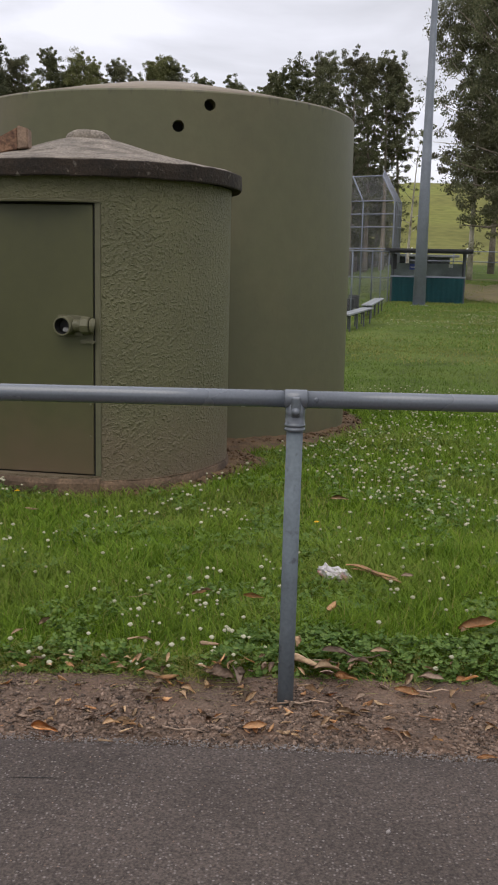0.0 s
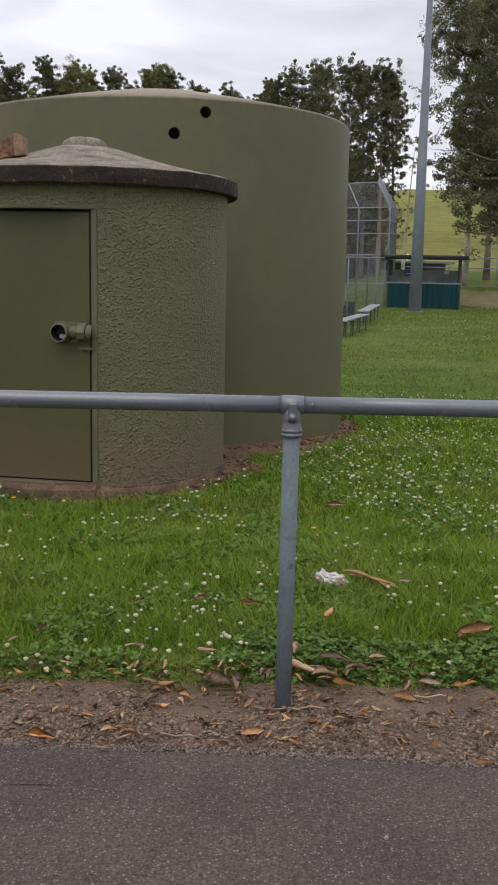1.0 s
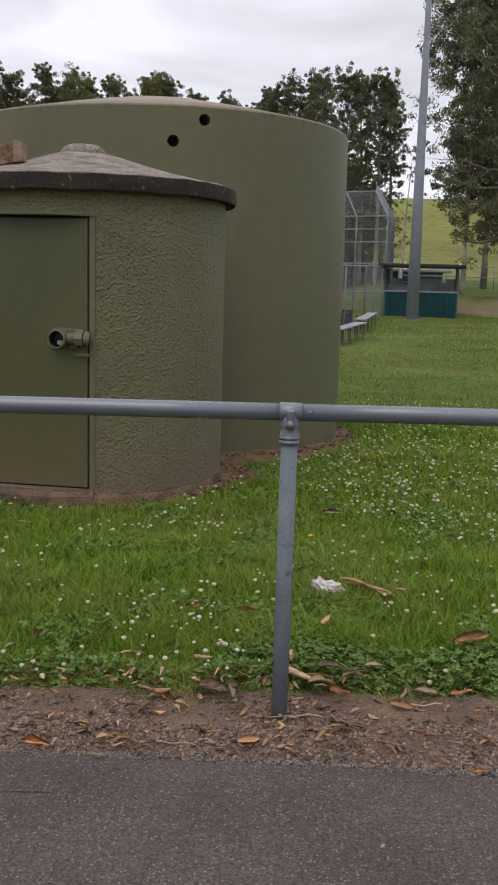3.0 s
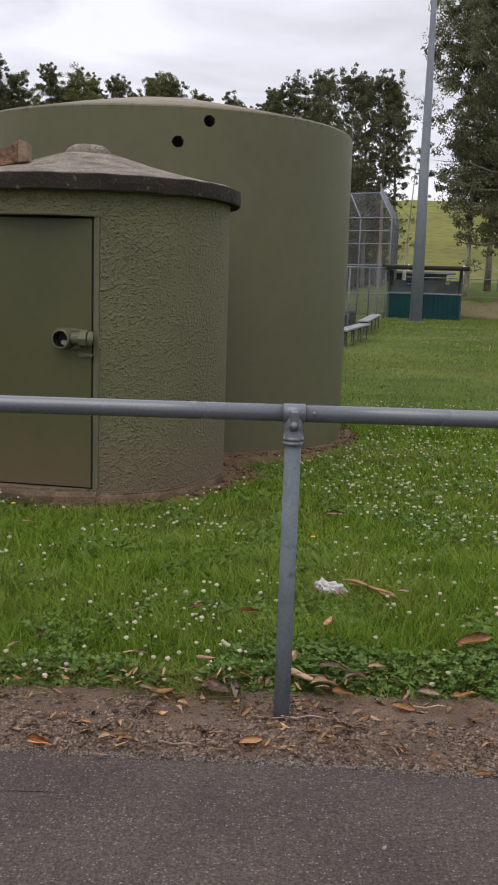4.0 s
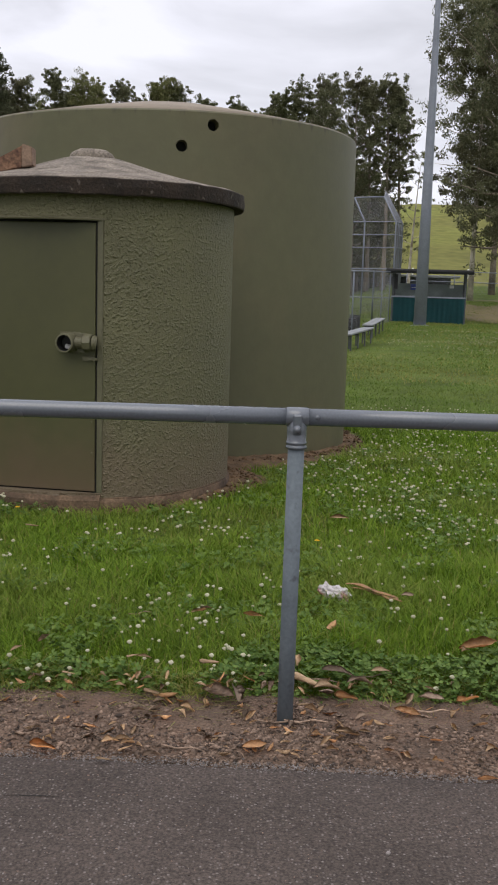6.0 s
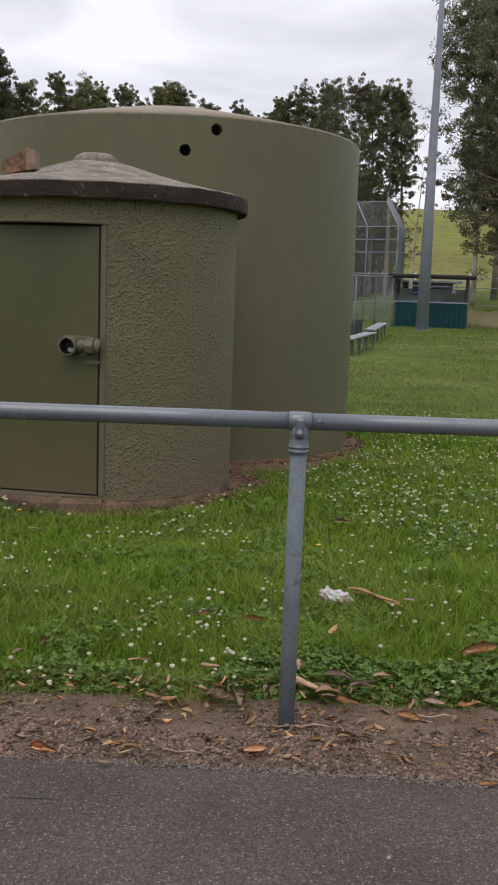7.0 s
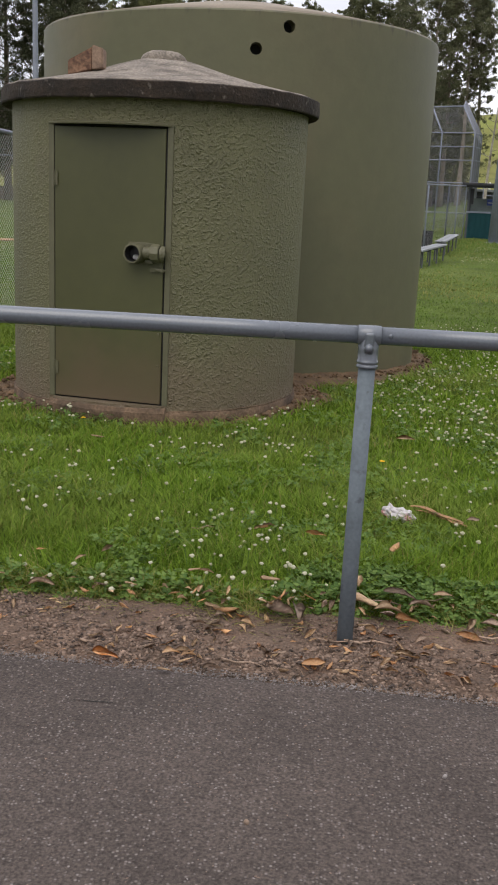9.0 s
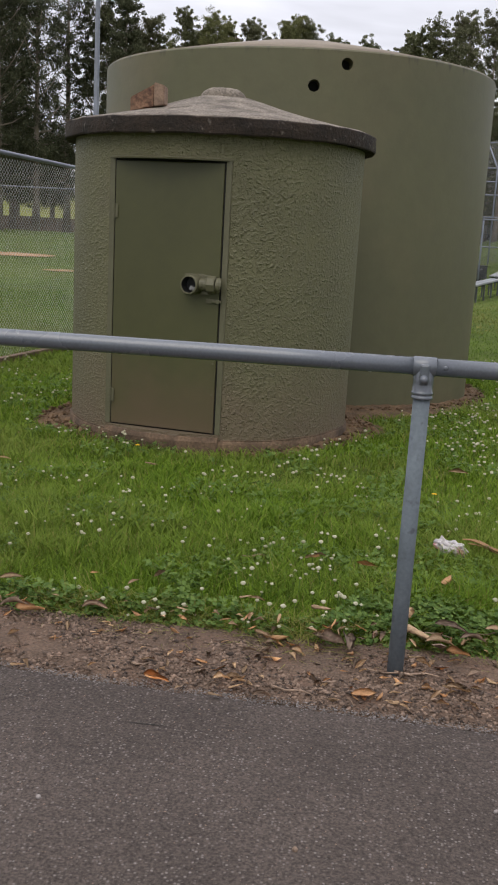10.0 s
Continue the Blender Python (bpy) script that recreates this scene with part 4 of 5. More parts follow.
B0, B1, B2 = (2.15, 44.6), (6.30, 43.8), (7.79, 51.6)
EAVES = {B0: 4.70, B1: 4.80, B2: 5.30}
LEAN = {B0: Vector((-0.34, 0.4, 1.05)), B1: Vector((-0.52, 0.5, 1.13)), B2: Vector((-0.95, 0.2, 1.65))}
for a, b, n in ((B0, B1, 3), (B1, B2, 4)):
    for k in range(n + (a == B1)):
        t = k / n
        x, y = a[0] + t * (b[0] - a[0]), a[1] + t * (b[1] - a[1])
        lean, top = LEAN[a].lerp(LEAN[b], t), EAVES[a] + t * (EAVES[b] - EAVES[a])
        bar("post", [(x, y, 0.0), (x, y, top), (x + lean.x, y + lean.y, top + lean.z)], 0.036, back)
    for h in (0.03, 0.29, 0.56, 0.76, 0.88, 1.0):
        bar("back_rail", [(*a, h * EAVES[a]), (*b, h * EAVES[b])], 0.027, back)
    bar("back_rail", [(a[0] + LEAN[a].x, a[1] + LEAN[a].y, EAVES[a] + LEAN[a].z), (b[0] + LEAN[b].x, b[1] + LEAN[b].y, EAVES[b] + LEAN[b].z)], 0.030, back)
    bm = bmesh.new()
    wires(bm, a, b, 0.15, EAVES[a] - 0.15, 0.075, 0.0058)
    part("wire_mesh", bm, M_WIRE_DULL, back, "woven diamond wire mesh")
    bm = bmesh.new()
    wires(bm, a, b, 0.0, 1.15, 0.075, 0.0065)
    run = Vector((b[0] - a[0], b[1] - a[1], 0))
    for v in bm.verts:
        t = (v.co - Vector((*a, 0))).dot(run) / run.length_squared
        lean, h = LEAN[a].lerp(LEAN[b], t), v.co.z / 1.15
        v.co = Vector((v.co.x + lean.x * h, v.co.y + lean.y * h, EAVES[a] + t * (EAVES[b] - EAVES[a]) + lean.z * h))
    part("canopy_mesh", bm, M_WIRE_DULL, back, "mesh of the angled canopy")

# ---------------------------------------------------------------- benches by the fence


def bench(a, b, label):
    a, b = Vector(a), Vector(b)
    za, zb = ground_z(*a), ground_z(*b)
    ob = thing("bench", label, "bench", (a.x, a.y, za), group="benches by the fence")
    d = Vector((b.x - a.x, b.y - a.y, zb - za))
    side = Vector((-d.y, d.x, 0)).normalized()
    mid = Vector(((a.x + b.x) / 2, (a.y + b.y) / 2, (za + zb) / 2 + 0.43))
    m = Matrix.LocRotScale(mid, d.to_track_quat("X", "Z"), None)
    for k in (-1, 1):
        bm = bmesh.new()
        box(bm, (-d.length / 2 - 0.1, k * 0.085 - 0.075, -0.02), (d.length / 2 + 0.1, k * 0.085 + 0.075, 0.025), 0.008, m)
        part("seat_plank", bm, M_GREY_SHEET, ob)
    for k in range(4):
        p = a + (b - a) * (k + 0.2) / 3.4
        z = ground_z(p.x, p.y)
        bm = bmesh.new()
        mm = Matrix.LocRotScale((p.x, p.y, z), d.to_track_quat("X", "Z"), None)
        for w in (-0.12, 0.12):
            box(bm, (-0.03, w - 0.018, -0.08), (0.03, w + 0.018, 0.41), 0.006, mm)
        box(bm, (-0.03, -0.12, 0.36), (0.03, 0.12, 0.41), 0.006, mm)
        part("leg", bm, M_SHED, ob)


bench((2.30, 23.9), (3.34, 27.7), "grey slatted bench on dark legs beside the fence")
bench((3.55, 29.6), (4.36, 32.9), "grey slatted bench on dark legs beside the fence")

for x, y, w, h, z in ((3.35, 33.0, 0.32, 0.45, 0.0), (3.75, 35.4, 0.36, 0.45, 0.0)):
    bm = bmesh.new()
    zz = ground_z(x, y)
    box(bm, (x - w / 2, y - 0.25, zz - 0.02), (x + w / 2, y + 0.25, zz + h + z), 0.03)
    box(bm, (x - w / 2 - 0.02, y - 0.27, zz + h + z), (x + w / 2 + 0.02, y + 0.27, zz + h + z + 0.05), 0.015)
    tagged(part("equipment_bin", bm, M_BLACK), "black plastic equipment bin behind the backstop", "bin", group="equipment bins")

# ---------------------------------------------------------------- dugout
dug = thing("dugout", "open-fronted dugout with a teal steel front panel and flat roof", "dugout", (7.1, 39.4, 0.2))
DUG = Matrix.LocRotScale((7.15, 39.33, 0.20), Euler((0, 0, math.atan2(-0.53, 2.93))), None)
bm = bmesh.new()
prev = None
for k in range(61):
    u = -1.5 + 3.0 * k / 60
    d = 0.012 if (k // 2) % 2 else 0.0
    v = [bm.verts.new(DUG @ Vector((u, -d, z))) for z in (-0.05, 1.22)]
    if prev:
        bm.faces.new((prev[0], v[0], v[1], prev[1]))
    prev = v
bmesh.ops.solidify(bm, geom=bm.faces[:], thickness=0.02)
part("front_panel", bm, M_TEAL, dug, "dark teal ribbed steel front panel")
for u in (-1.49, 1.49):
    bm = bmesh.new()
    box(bm, (u - 0.012, 0.0, -0.05), (u + 0.012, 1.9, 1.22), 0.004, DUG)
    part("side_panel", bm, M_TEAL, dug)
for u in (-1.47, 1.47):
    for w in (0.03, 1.85):
        bm = bmesh.new()
        box(bm, (u - 0.04, w - 0.04, -0.05), (u + 0.04, w + 0.04, 2.30 + 0.04 * w), 0.006, DUG)
        part("post", bm, M_SHED, dug)
bm = bmesh.new()
box(bm, (-1.75, -0.35, 2.27), (1.75, 2.2, 2.35), 0.01, DUG @ pose(0, 0, 0, 2.2, 0, 0))
box(bm, (-1.75, -0.37, 2.19), (1.75, -0.33, 2.37), 0.006, DUG)
part("roof", bm, M_BLACK, dug, "black flat steel roof with a deep fascia")
bm = bmesh.new()
box(bm, (-1.5, 1.88, 0.95), (1.5, 1.93, 1.82), 0.004, DUG)
part("back_wall", bm, M_DUGBACK, dug, "grey-green back wall")
bm = bmesh.new()
box(bm, (-1.52, -0.03, 1.22), (1.52, 0.03, 1.28), 0.006, DUG)
part("top_rail", bm, M_STEEL_FAR, dug)
bm = bmesh.new()
box(bm, (-1.4, 1.2, 0.42), (1.4, 1.55, 0.47), 0.008, DUG)
part("seat", bm, M_GREY_SHEET, dug)
bm = bmesh.new()
box(bm, (-0.78, 1.85, 1.55), (-0.45, 1.875, 1.80), 0.004, DUG)
sign = part("notice", bm, M_BLUE, dug, "small blue notice with white bars")
bm = bmesh.new()
box(bm, (-0.74, 1.842, 1.64), (-0.49, 1.849, 1.67), 0, DUG)
part("notice_bar", bm, M_WHITE, sign)
bm = bmesh.new()
box(bm, (0.86, 1.85, 1.66), (1.04, 1.875, 1.80), 0.004, DUG)
part("notice", bm, M_WHITE, dug, "small white notice")
bm = bmesh.new()
box(bm, (-1.49, 0.05, 1.55), (-1.28, 0.35, 2.16), 0.02, DUG)
part("speaker_box", bm, M_BLACK, dug, "black box under the roof")


# ---------------------------------------------------------------- light poles
def light_pole(x, y, height, r0, r1, label, base=0.0):
    p = thing("light_pole", label, "light pole", (x, y, ground_z(x, y)), group="field light poles")
    z = ground_z(x, y) + base
    bm = bmesh.new()
    tube(bm, [(x, y, z - 0.2), (x, y, z + height * 0.33), (x, y, z + height * 0.66), (x, y, z + height)], [r0, r0 + (r1 - r0) * 0.33, r0 + (r1 - r0) * 0.66, r1], 20)
    part("shaft", bm, M_STEEL_FAR, p, smooth=True)
    bm = bmesh.new()
    lathe(bm, [(r0 + 0.12, z - 0.1), (r0 + 0.12, z + 0.03), (r0 + 0.02, z + 0.05), (r0 - 0.01, z + 0.05)], (x, y), 20)
    part("base_plate", bm, M_STEEL_FAR, p)
    bm = bmesh.new()
    box(bm, (x - 1.4, y - 0.06, z + height - 0.3), (x + 1.4, y + 0.06, z + height - 0.18), 0.01)
    arm = part("cross_arm", bm, M_STEEL_FAR, p)
    for k in range(4):
        bm = bmesh.new()
        box(bm, (x - 1.3 + 0.75 * k, y - 0.35, z + height - 0.28), (x - 0.95 + 0.75 * k, y - 0.08, z + height + 0.12), 0.03)
        part("floodlight", bm, M_SHED, arm)


light_pole(6.345, 36.44, 16.5, 0.245, 0.04, "tall tapered grey steel floodlight pole beside the dugout", -0.02)
light_pole(-17.25, 57.5, 22.0, 0.20, 0.10, "tall slim grey steel floodlight pole across the field")

# ---------------------------------------------------------------- across the field
club = thing("clubhouse", "long low grey clubhouse across the field, its openings painted as black shade", "building", (6.0, 76, 1.2))
bm = bmesh.new()
box(bm, (-1.0, 76, 0.6), (15.5, 80, 3.1), 0.03)
part("wall", bm, M_SHED, club)
bm = bmesh.new()
box(bm, (-1.6, 75.3, 3.1), (16.1, 80.6, 3.28), 0.03)
part("roof", bm, M_GREY_SHEET, club, "pale grey sheet roof")
# Black panels fixed on the wall stand in for shade inside the openings.
for x in (1.0, 4.5, 7.9, 10.8, 13.0):
    bm = bmesh.new()
    box(bm, (x, 75.92, 1.3), (x + 1.1, 75.99, 2.7), 0.01)
    part("opening_shade", bm, M_BLACK, club)
for x, z in ((10.2, 2.0), (7.1, 2.2)):
    bm = bmesh.new()
    box(bm, (x, 75.86, z), (x + 0.45, 75.91, z + 0.7), 0.01)
    part("notice", bm, M_WHITE, club, "white notice on the wall")

bm = bmesh.new()
for k in range(40):
    x = -62 + 1.35 * k
    z = ground_z(x, 92)
    box(bm, (x, 92, z - 0.2), (x + 1.33, 92.12, z + 1.25 + 0.02 * ((k * 7) % 3)), 0.01)
tagged(part("boundary_boards", bm, M_BROWNWALL), "low brown timber boundary boards at the far side", "boundary fence", kind="structure")


def clay_patch(x, y, rx, ry, seed, label, mat=None):
    bm = bmesh.new()
    centre = bm.verts.new((x, y, ground_z(x, y) + 0.04))
    ring = []
    for k in range(48):
        a = 2 * math.pi * k / 48
        q = 1 + 0.15 * noise.noise((math.cos(a) * 2, math.sin(a) * 2, seed))
        px, py = x + rx * q * math.cos(a), y + ry * q * math.sin(a)
        ring.append(bm.verts.new((px, py, ground_z(px, py) + 0.03)))
    for k in range(48):
        bm.faces.new((centre, ring[k], ring[(k + 1) % 48]))
    tagged(part("clay_patch", bm, mat or M_CLAY), label, "bare clay", kind="structure")


clay_patch(-15.6, 39.6, 1.9, 2.1, 1.0, "orange-brown infield clay")
clay_patch(-9.45, 28.0, 0.50, 0.75, 2.0, "orange-brown pitching circle clay")
clay_patch(11.2, 45.5, 2.6, 6.0, 5.0, "bare brown soil under the gum tree", M_BARE)

for x, y in ((23.2, 105.0), (17.0, 104.0)):
    bm = bmesh.new()
    z = ground_z(x, y)
    tube(bm, [(x, y, z - 0.2), (x + 0.05, y, z + 0.95), (x + 0.05, y, z + 1.0)], [0.12, 0.11, 0.04], 10)
    tagged(part("marker_post", bm, M_WHITE, smooth=True), "short white marker post on the grassy slope", "marker post", group="marker posts")


# ---------------------------------------------------------------- trees
def leaf_cloud(centres, spread, per, length, width, rng, droop=0.5):
    """Many small pointed leaves round clump centres, as numpy vertices and faces."""
    n = len(centres) * per
    c = np.repeat(np.asarray(centres), per, axis=0)
    s = np.repeat(np.asarray(spread), per)
    d = rng.normal(size=(n, 3))
    d /= np.linalg.norm(d, axis=1)[:, None]
    p = c + d * (s * rng.random(n) ** 0.45)[:, None] * np.array([1, 1, 0.72])
    axis = rng.normal(size=(n, 3))
    axis[:, 2] -= droop
    axis /= np.linalg.norm(axis, axis=1)[:, None]
    side = np.cross(axis, rng.normal(size=(n, 3)))
    side /= np.linalg.norm(side, axis=1)[:, None]
    l = length * (0.6 + 0.8 * rng.random(n))[:, None]
    w = width * (0.6 + 0.8 * rng.random(n))[:, None]
    v = np.stack([p - axis * l / 2, p + side * w / 2, p + axis * l / 2, p - side * w / 2], 1).reshape(-1, 3)
    f = np.arange(4 * n).reshape(-1, 4)
    return v, f


def tree(bearing, distance, rise, radius, seed, label, mat, bark, clear=0.35, clumps=240, per=56, leaf=(0.20, 0.075), lean=0.02, gaps=0.0, trunk_r=None, heavy_top=1.0, skirt=False, fine=1.0):
    """A gum tree: bent trunk, rising limbs and sprays of small leaves; rise is the slope at which its top shows over eye height."""
    rng = np.random.default_rng(seed)
    x, y = bearing * distance, distance
    z0 = ground_z(x, y)
    height = 1.33 + rise * distance - z0
    t = thing("gum_tree", label, "tree", (x, y, z0), group="park trees")
    r0 = trunk_r or height * 0.012
    pts, rad = [], []
    dx, dy = rng.normal(size=2) * lean * height
    for k in range(9):
        s = k / 8
        pts.append(Vector((x + dx * s * s + 0.3 * lean * height * math.sin(3 * s + seed) * s, y + dy * s * s + 0.3 * lean * height * math.cos(4 * s + seed) * s, z0 - 0.2 + s * height * 0.94)))
        rad.append(r0 * (1.25 if k == 0 else 1) * (1 - 0.9 * s))
    bm = bmesh.new()
    tube(bm, pts, rad, 9)
    centres, spread = [], []
    n_limb = max(12, int(clumps / 8))
    for k in range(n_limb):
        u = ((k + rng.random()) / n_limb) ** (1 / heavy_top)
        s = clear + (0.985 - clear) * u
        i = min(7, int(s * 8))
        base = pts[i].lerp(pts[i + 1], s * 8 - i)
        a = k * 2.4 + rng.random() * 1.1
        profile = (math.sin(math.pi * min(1, 0.2 + 0.72 * u)) ** 0.8) if u < 0.93 else 0.30
        reach = radius * profile * (0.45 + 0.75 * rng.random())
        lift = reach * (0.35 + 0.7 * rng.random()) * (smooth(0.0, 0.45, u) if skirt else 1.0)
        if skirt and u < 0.25:
            lift -= 0.10 * reach
        tip = base + Vector((math.cos(a) * reach, math.sin(a) * reach, min(float(lift), z0 + height - base.z)))
        midp = base.lerp(tip, 0.5) + Vector((0, 0, -0.08 * reach))
        lr = max(0.016, r0 * 0.40 * (1 - s * 0.85))
        tube(bm, [base, midp, tip], [lr, lr * 0.6, lr * 0.2], 5)
        m = max(4, int(clumps / n_limb))
        thin = rng.random() * gaps * 1.6 * (u < 0.85)
        for j in range(m):
            q = 0.40 + 0.66 * (j + rng.random()) / m
            c = base.lerp(tip, q) + Vector(rng.normal(size=3) * radius * np.array([0.15, 0.15, 0.17]))
            if rng.random() > thin:
                centres.append(c)
                spread.append(min(0.62, radius * (0.08 + 0.15 * rng.random() ** 1.5)) * fine)
    part("trunk", bm, bark, t, "pale smooth gum bark trunk and limbs" if bark is M_BARK_PALE else "", smooth=True)
    v, f = leaf_cloud(np.array([list(c) for c in centres]), np.array(spread), per, leaf[0], leaf[1], rng, 0.7)
    floor_z = z0 + clear * height * 0.8
    top = np.quantile(v[:, 2], 0.999)
    k = v[:, 2] > floor_z
    v[k, 2] = floor_z + (v[k, 2] - floor_z) * (z0 + height - floor_z) / (top - floor_z)
    ob = new("crown", fast_mesh("crown", v, f, mat))
    ob.parent = t
    ob.matrix_parent_inverse = t.matrix_basis.inverted()
    return t


FIELD_ROW = [  # bearing, distance, rise, crown radius, gaps
    (-0.2842, 90, 0.2215, 2.0, 0.2), (-0.2556, 88, 0.2066, 2.0, 0.2), (-0.2419, 90, 0.2103, 1.9, 0.2), (-0.2111, 92, 0.2205, 1.7, 0.1), (-0.1986, 96, 0.1990, 1.6, 0.2),
    (-0.1770, 92, 0.2197, 2.4, 0.05), (-0.1615, 95, 0.2149, 1.5, 0.1), (-0.1360, 96, 0.2113, 2.0, 0.4), (-0.1227, 98, 0.1990, 1.6, 0.3), (-0.1086, 94, 0.2121, 2.0, 0.1),
    (-0.0962, 96, 0.2146, 1.8, 0.1), (-0.0813, 96, 0.2124, 1.8, 0.4), (-0.0497, 100, 0.1986, 1.7, 0.1), (-0.0240, 100, 0.1994, 1.7, 0.15), (-0.0141, 104, 0.1920, 1.6, 0.2),
    (0.0040, 100, 0.1880, 2.0, 0.2), (0.0181, 84, 0.2039, 0.9, 0.1),
]
FIELD_LEAVES = (M_GUM_DARK, M_GUM, M_GUM, M_GUM_DARK, M_GUM, M_CASUARINA, M_CASUARINA, M_GUM, M_GUM, M_CASUARINA, M_CASUARINA, M_GUM, M_GUM_DARK, M_GUM_DARK, M_GUM, M_GUM, M_GUM)
for i, (b, d, h, r, gaps) in enumerate(FIELD_ROW):
    tree(b, d, h, r, 40 + i, "slender grey-green gum tree in a row beyond the field", FIELD_LEAVES[i], M_BARK, 0.40, 330, 62, (0.18, 0.066), gaps=gaps + 0.1, heavy_top=1.8)
for i, (b, d, h) in enumerate(((-0.262, 106, 0.190), (-0.232, 106, 0.188), (-0.205, 107, 0.189), (-0.170, 108, 0.198), (-0.145, 107, 0.188), (-0.104, 107, 0.192))):
    tree(b, d, h, 3.0, 80 + i, "broad olive gum tree in the row behind", M_CASUARINA, M_BARK, 0.36, 240, 56, (0.27, 0.10), heavy_top=1.6)
BACKSTOP_TREES = [  # bearing, distance, rise, crown radius, gaps, clear trunk
    (0.0315, 72, 0.2098, 1.5, 0.15, 0.3), (0.0476, 73, 0.2211, 1.8, 0.15, 0.25), (0.0640, 76, 0.2183, 1.7, 0.2, 0.3), (0.0759, 72, 0.2241, 1.5, 0.22, 0.3), (0.0984, 68, 0.2280, 1.9, 0.30, 0.25),
    (0.1158, 70, 0.2205, 1.4, 0.35, 0.3), (0.1330, 67, 0.2247, 1.7, 0.30, 0.40), (0.1475, 68, 0.2143, 1.2, 0.28, 0.5), (0.0560, 78, 0.1950, 2.6, 0.0, 0.2), (0.0780, 78, 0.1780, 2.2, 0.1, 0.2),
    (0.1060, 74, 0.1450, 2.2, 0.1, 0.1), (0.1270, 74, 0.1150, 1.8, 0.1, 0.08), (0.0850, 74, 0.1200, 3.0, 0.0, 0.1),
    (0.1180, 80, 0.1000, 2.6, 0.0, 0.06), (0.0980, 80, 0.0900, 2.8, 0.0, 0.06),
]
for i, (b, d, h, r, gaps, clear) in enumerate(BACKSTOP_TREES):
    tree(b, d, h, r, 140 + i, "tall dark-leaved gum tree behind the backstop", M_GUM if gaps > 0.15 else M_GUM_DARK, M_BARK, clear, 420, 60, (0.155, 0.056), gaps=gaps, heavy_top=1.2, skirt=clear < 0.15)
tree(0.160, 60, 0.150, 1.0, 201, "thin sparse young gum tree", M_GUM, M_BARK_PALE, 0.3, 70, 22, (0.16, 0.05), gaps=0.4)
tree(0.2250, 50, 0.420, 3.1, 302, "large gum tree with pale trunk and drooping crown", M_GUM, M_BARK_PALE, 0.27, 820, 84, (0.17, 0.060), lean=0.004, trunk_r=0.14, gaps=0.16, skirt=True)
tree(0.2720, 47, 0.420, 3.6, 303, "large gum tree with dense dark foliage", M_GUM, M_BARK, 0.16, 820, 84, (0.18, 0.066), lean=0.006, trunk_r=0.3, gaps=0.05, skirt=True)
tree(0.2470, 62, 0.400, 2.8, 305, "tall gum tree with open crown", M_GUM, M_BARK, 0.30, 560, 70, (0.20, 0.07), lean=0.012, gaps=0.12, trunk_r=0.2)
tree(0.2680, 54, 0.150, 2.0, 309, "low dense dark tree beside the tall gums", M_GUM_DARK, M_BARK, 0.36, 260, 60, (0.20, 0.075), lean=0.01, trunk_r=0.08)
FAR_SIDE = [  # bearing, distance, rise, crown radius, gaps
    (-0.5640, 70, 0.34, 5.0, 0.0), (-0.5100, 74, 0.33, 4.6, 0.05), (-0.4500, 80, 0.32, 4.2, 0.0), (-0.4050, 82, 0.31, 3.4, 0.0), (-0.3640, 84, 0.31, 2.9, 0.22),
    (-0.3300, 88, 0.30, 2.6, 0.38), (-0.3000, 90, 0.27, 2.2, 0.38), (-0.2700, 86, 0.24, 1.9, 0.25), (-0.4240, 100, 0.24, 4.6, 0.0), (-0.4250, 88, 0.31, 3.6, 0.0), (-0.3900, 92, 0.29, 3.0, 0.05), (-0.3460, 104, 0.10, 3.4, 0.0), (-0.3850, 98, 0.12, 3.6, 0.0),
]
for i, (b, d, h, r, gaps) in enumerate(FAR_SIDE):
    tree(b, d, h, r, 260 + i, "tall dense dark gum tree at the far side of the field", M_GUM_DEEP, M_BARK, 0.34 if d > 95 else 0.14, 560, 62 if b > -0.43 else 26, (0.23, 0.088), gaps=gaps, lean=0.01, trunk_r=0.34, skirt=True, fine=1.4)


# ---------------------------------------------------------------- lawn: blades, clover, flowers
rng = np.random.default_rng(11)
edge_table = np.array([grass_edge(x) for x in np.linspace(-3, 3, 601)])
apron_tables = []
for centre, radius, base, seed in ((TANK, TANK_R, 0.12, 3.0), (BIG, BIG_R, 0.27, 8.0)):
    apron_tables.append((centre, radius, np.array([apron_reach(2 * math.pi * k / 360, base, seed) for k in range(361)])))


def on_lawn(x, y, ragged):
    keep = y > np.interp(x, np.linspace(-3, 3, 601), edge_table) + ragged
    for centre, radius, table in apron_tables:
        a = np.degrees(np.arctan2(y - centre[1], x - centre[0])) % 360
        r = np.hypot(x - centre[0], y - centre[1])
        keep &= r > radius + np.interp(a, np.arange(361), table) * (0.98 if radius > 1 else 0.92) - 0.03 + 1.6 * ragged
    return keep


def scatter(n, y0, y1, power, tan0=-0.46, tan1=0.31):
    u = rng.random(n)
    y = (y0 ** power + u * (y1 ** power - y0 ** power)) ** (1 / power)
    x = y * (tan0 + (tan1 - tan0) * rng.random(n))
    return x, y


def heights(x, y):
    return land(x, y) + np.array([noise.noise((a * 0.9, b * 0.9, 0)) for a, b in zip(x, y)]) * 0.018 * smooth(2.9, 3.4, y)


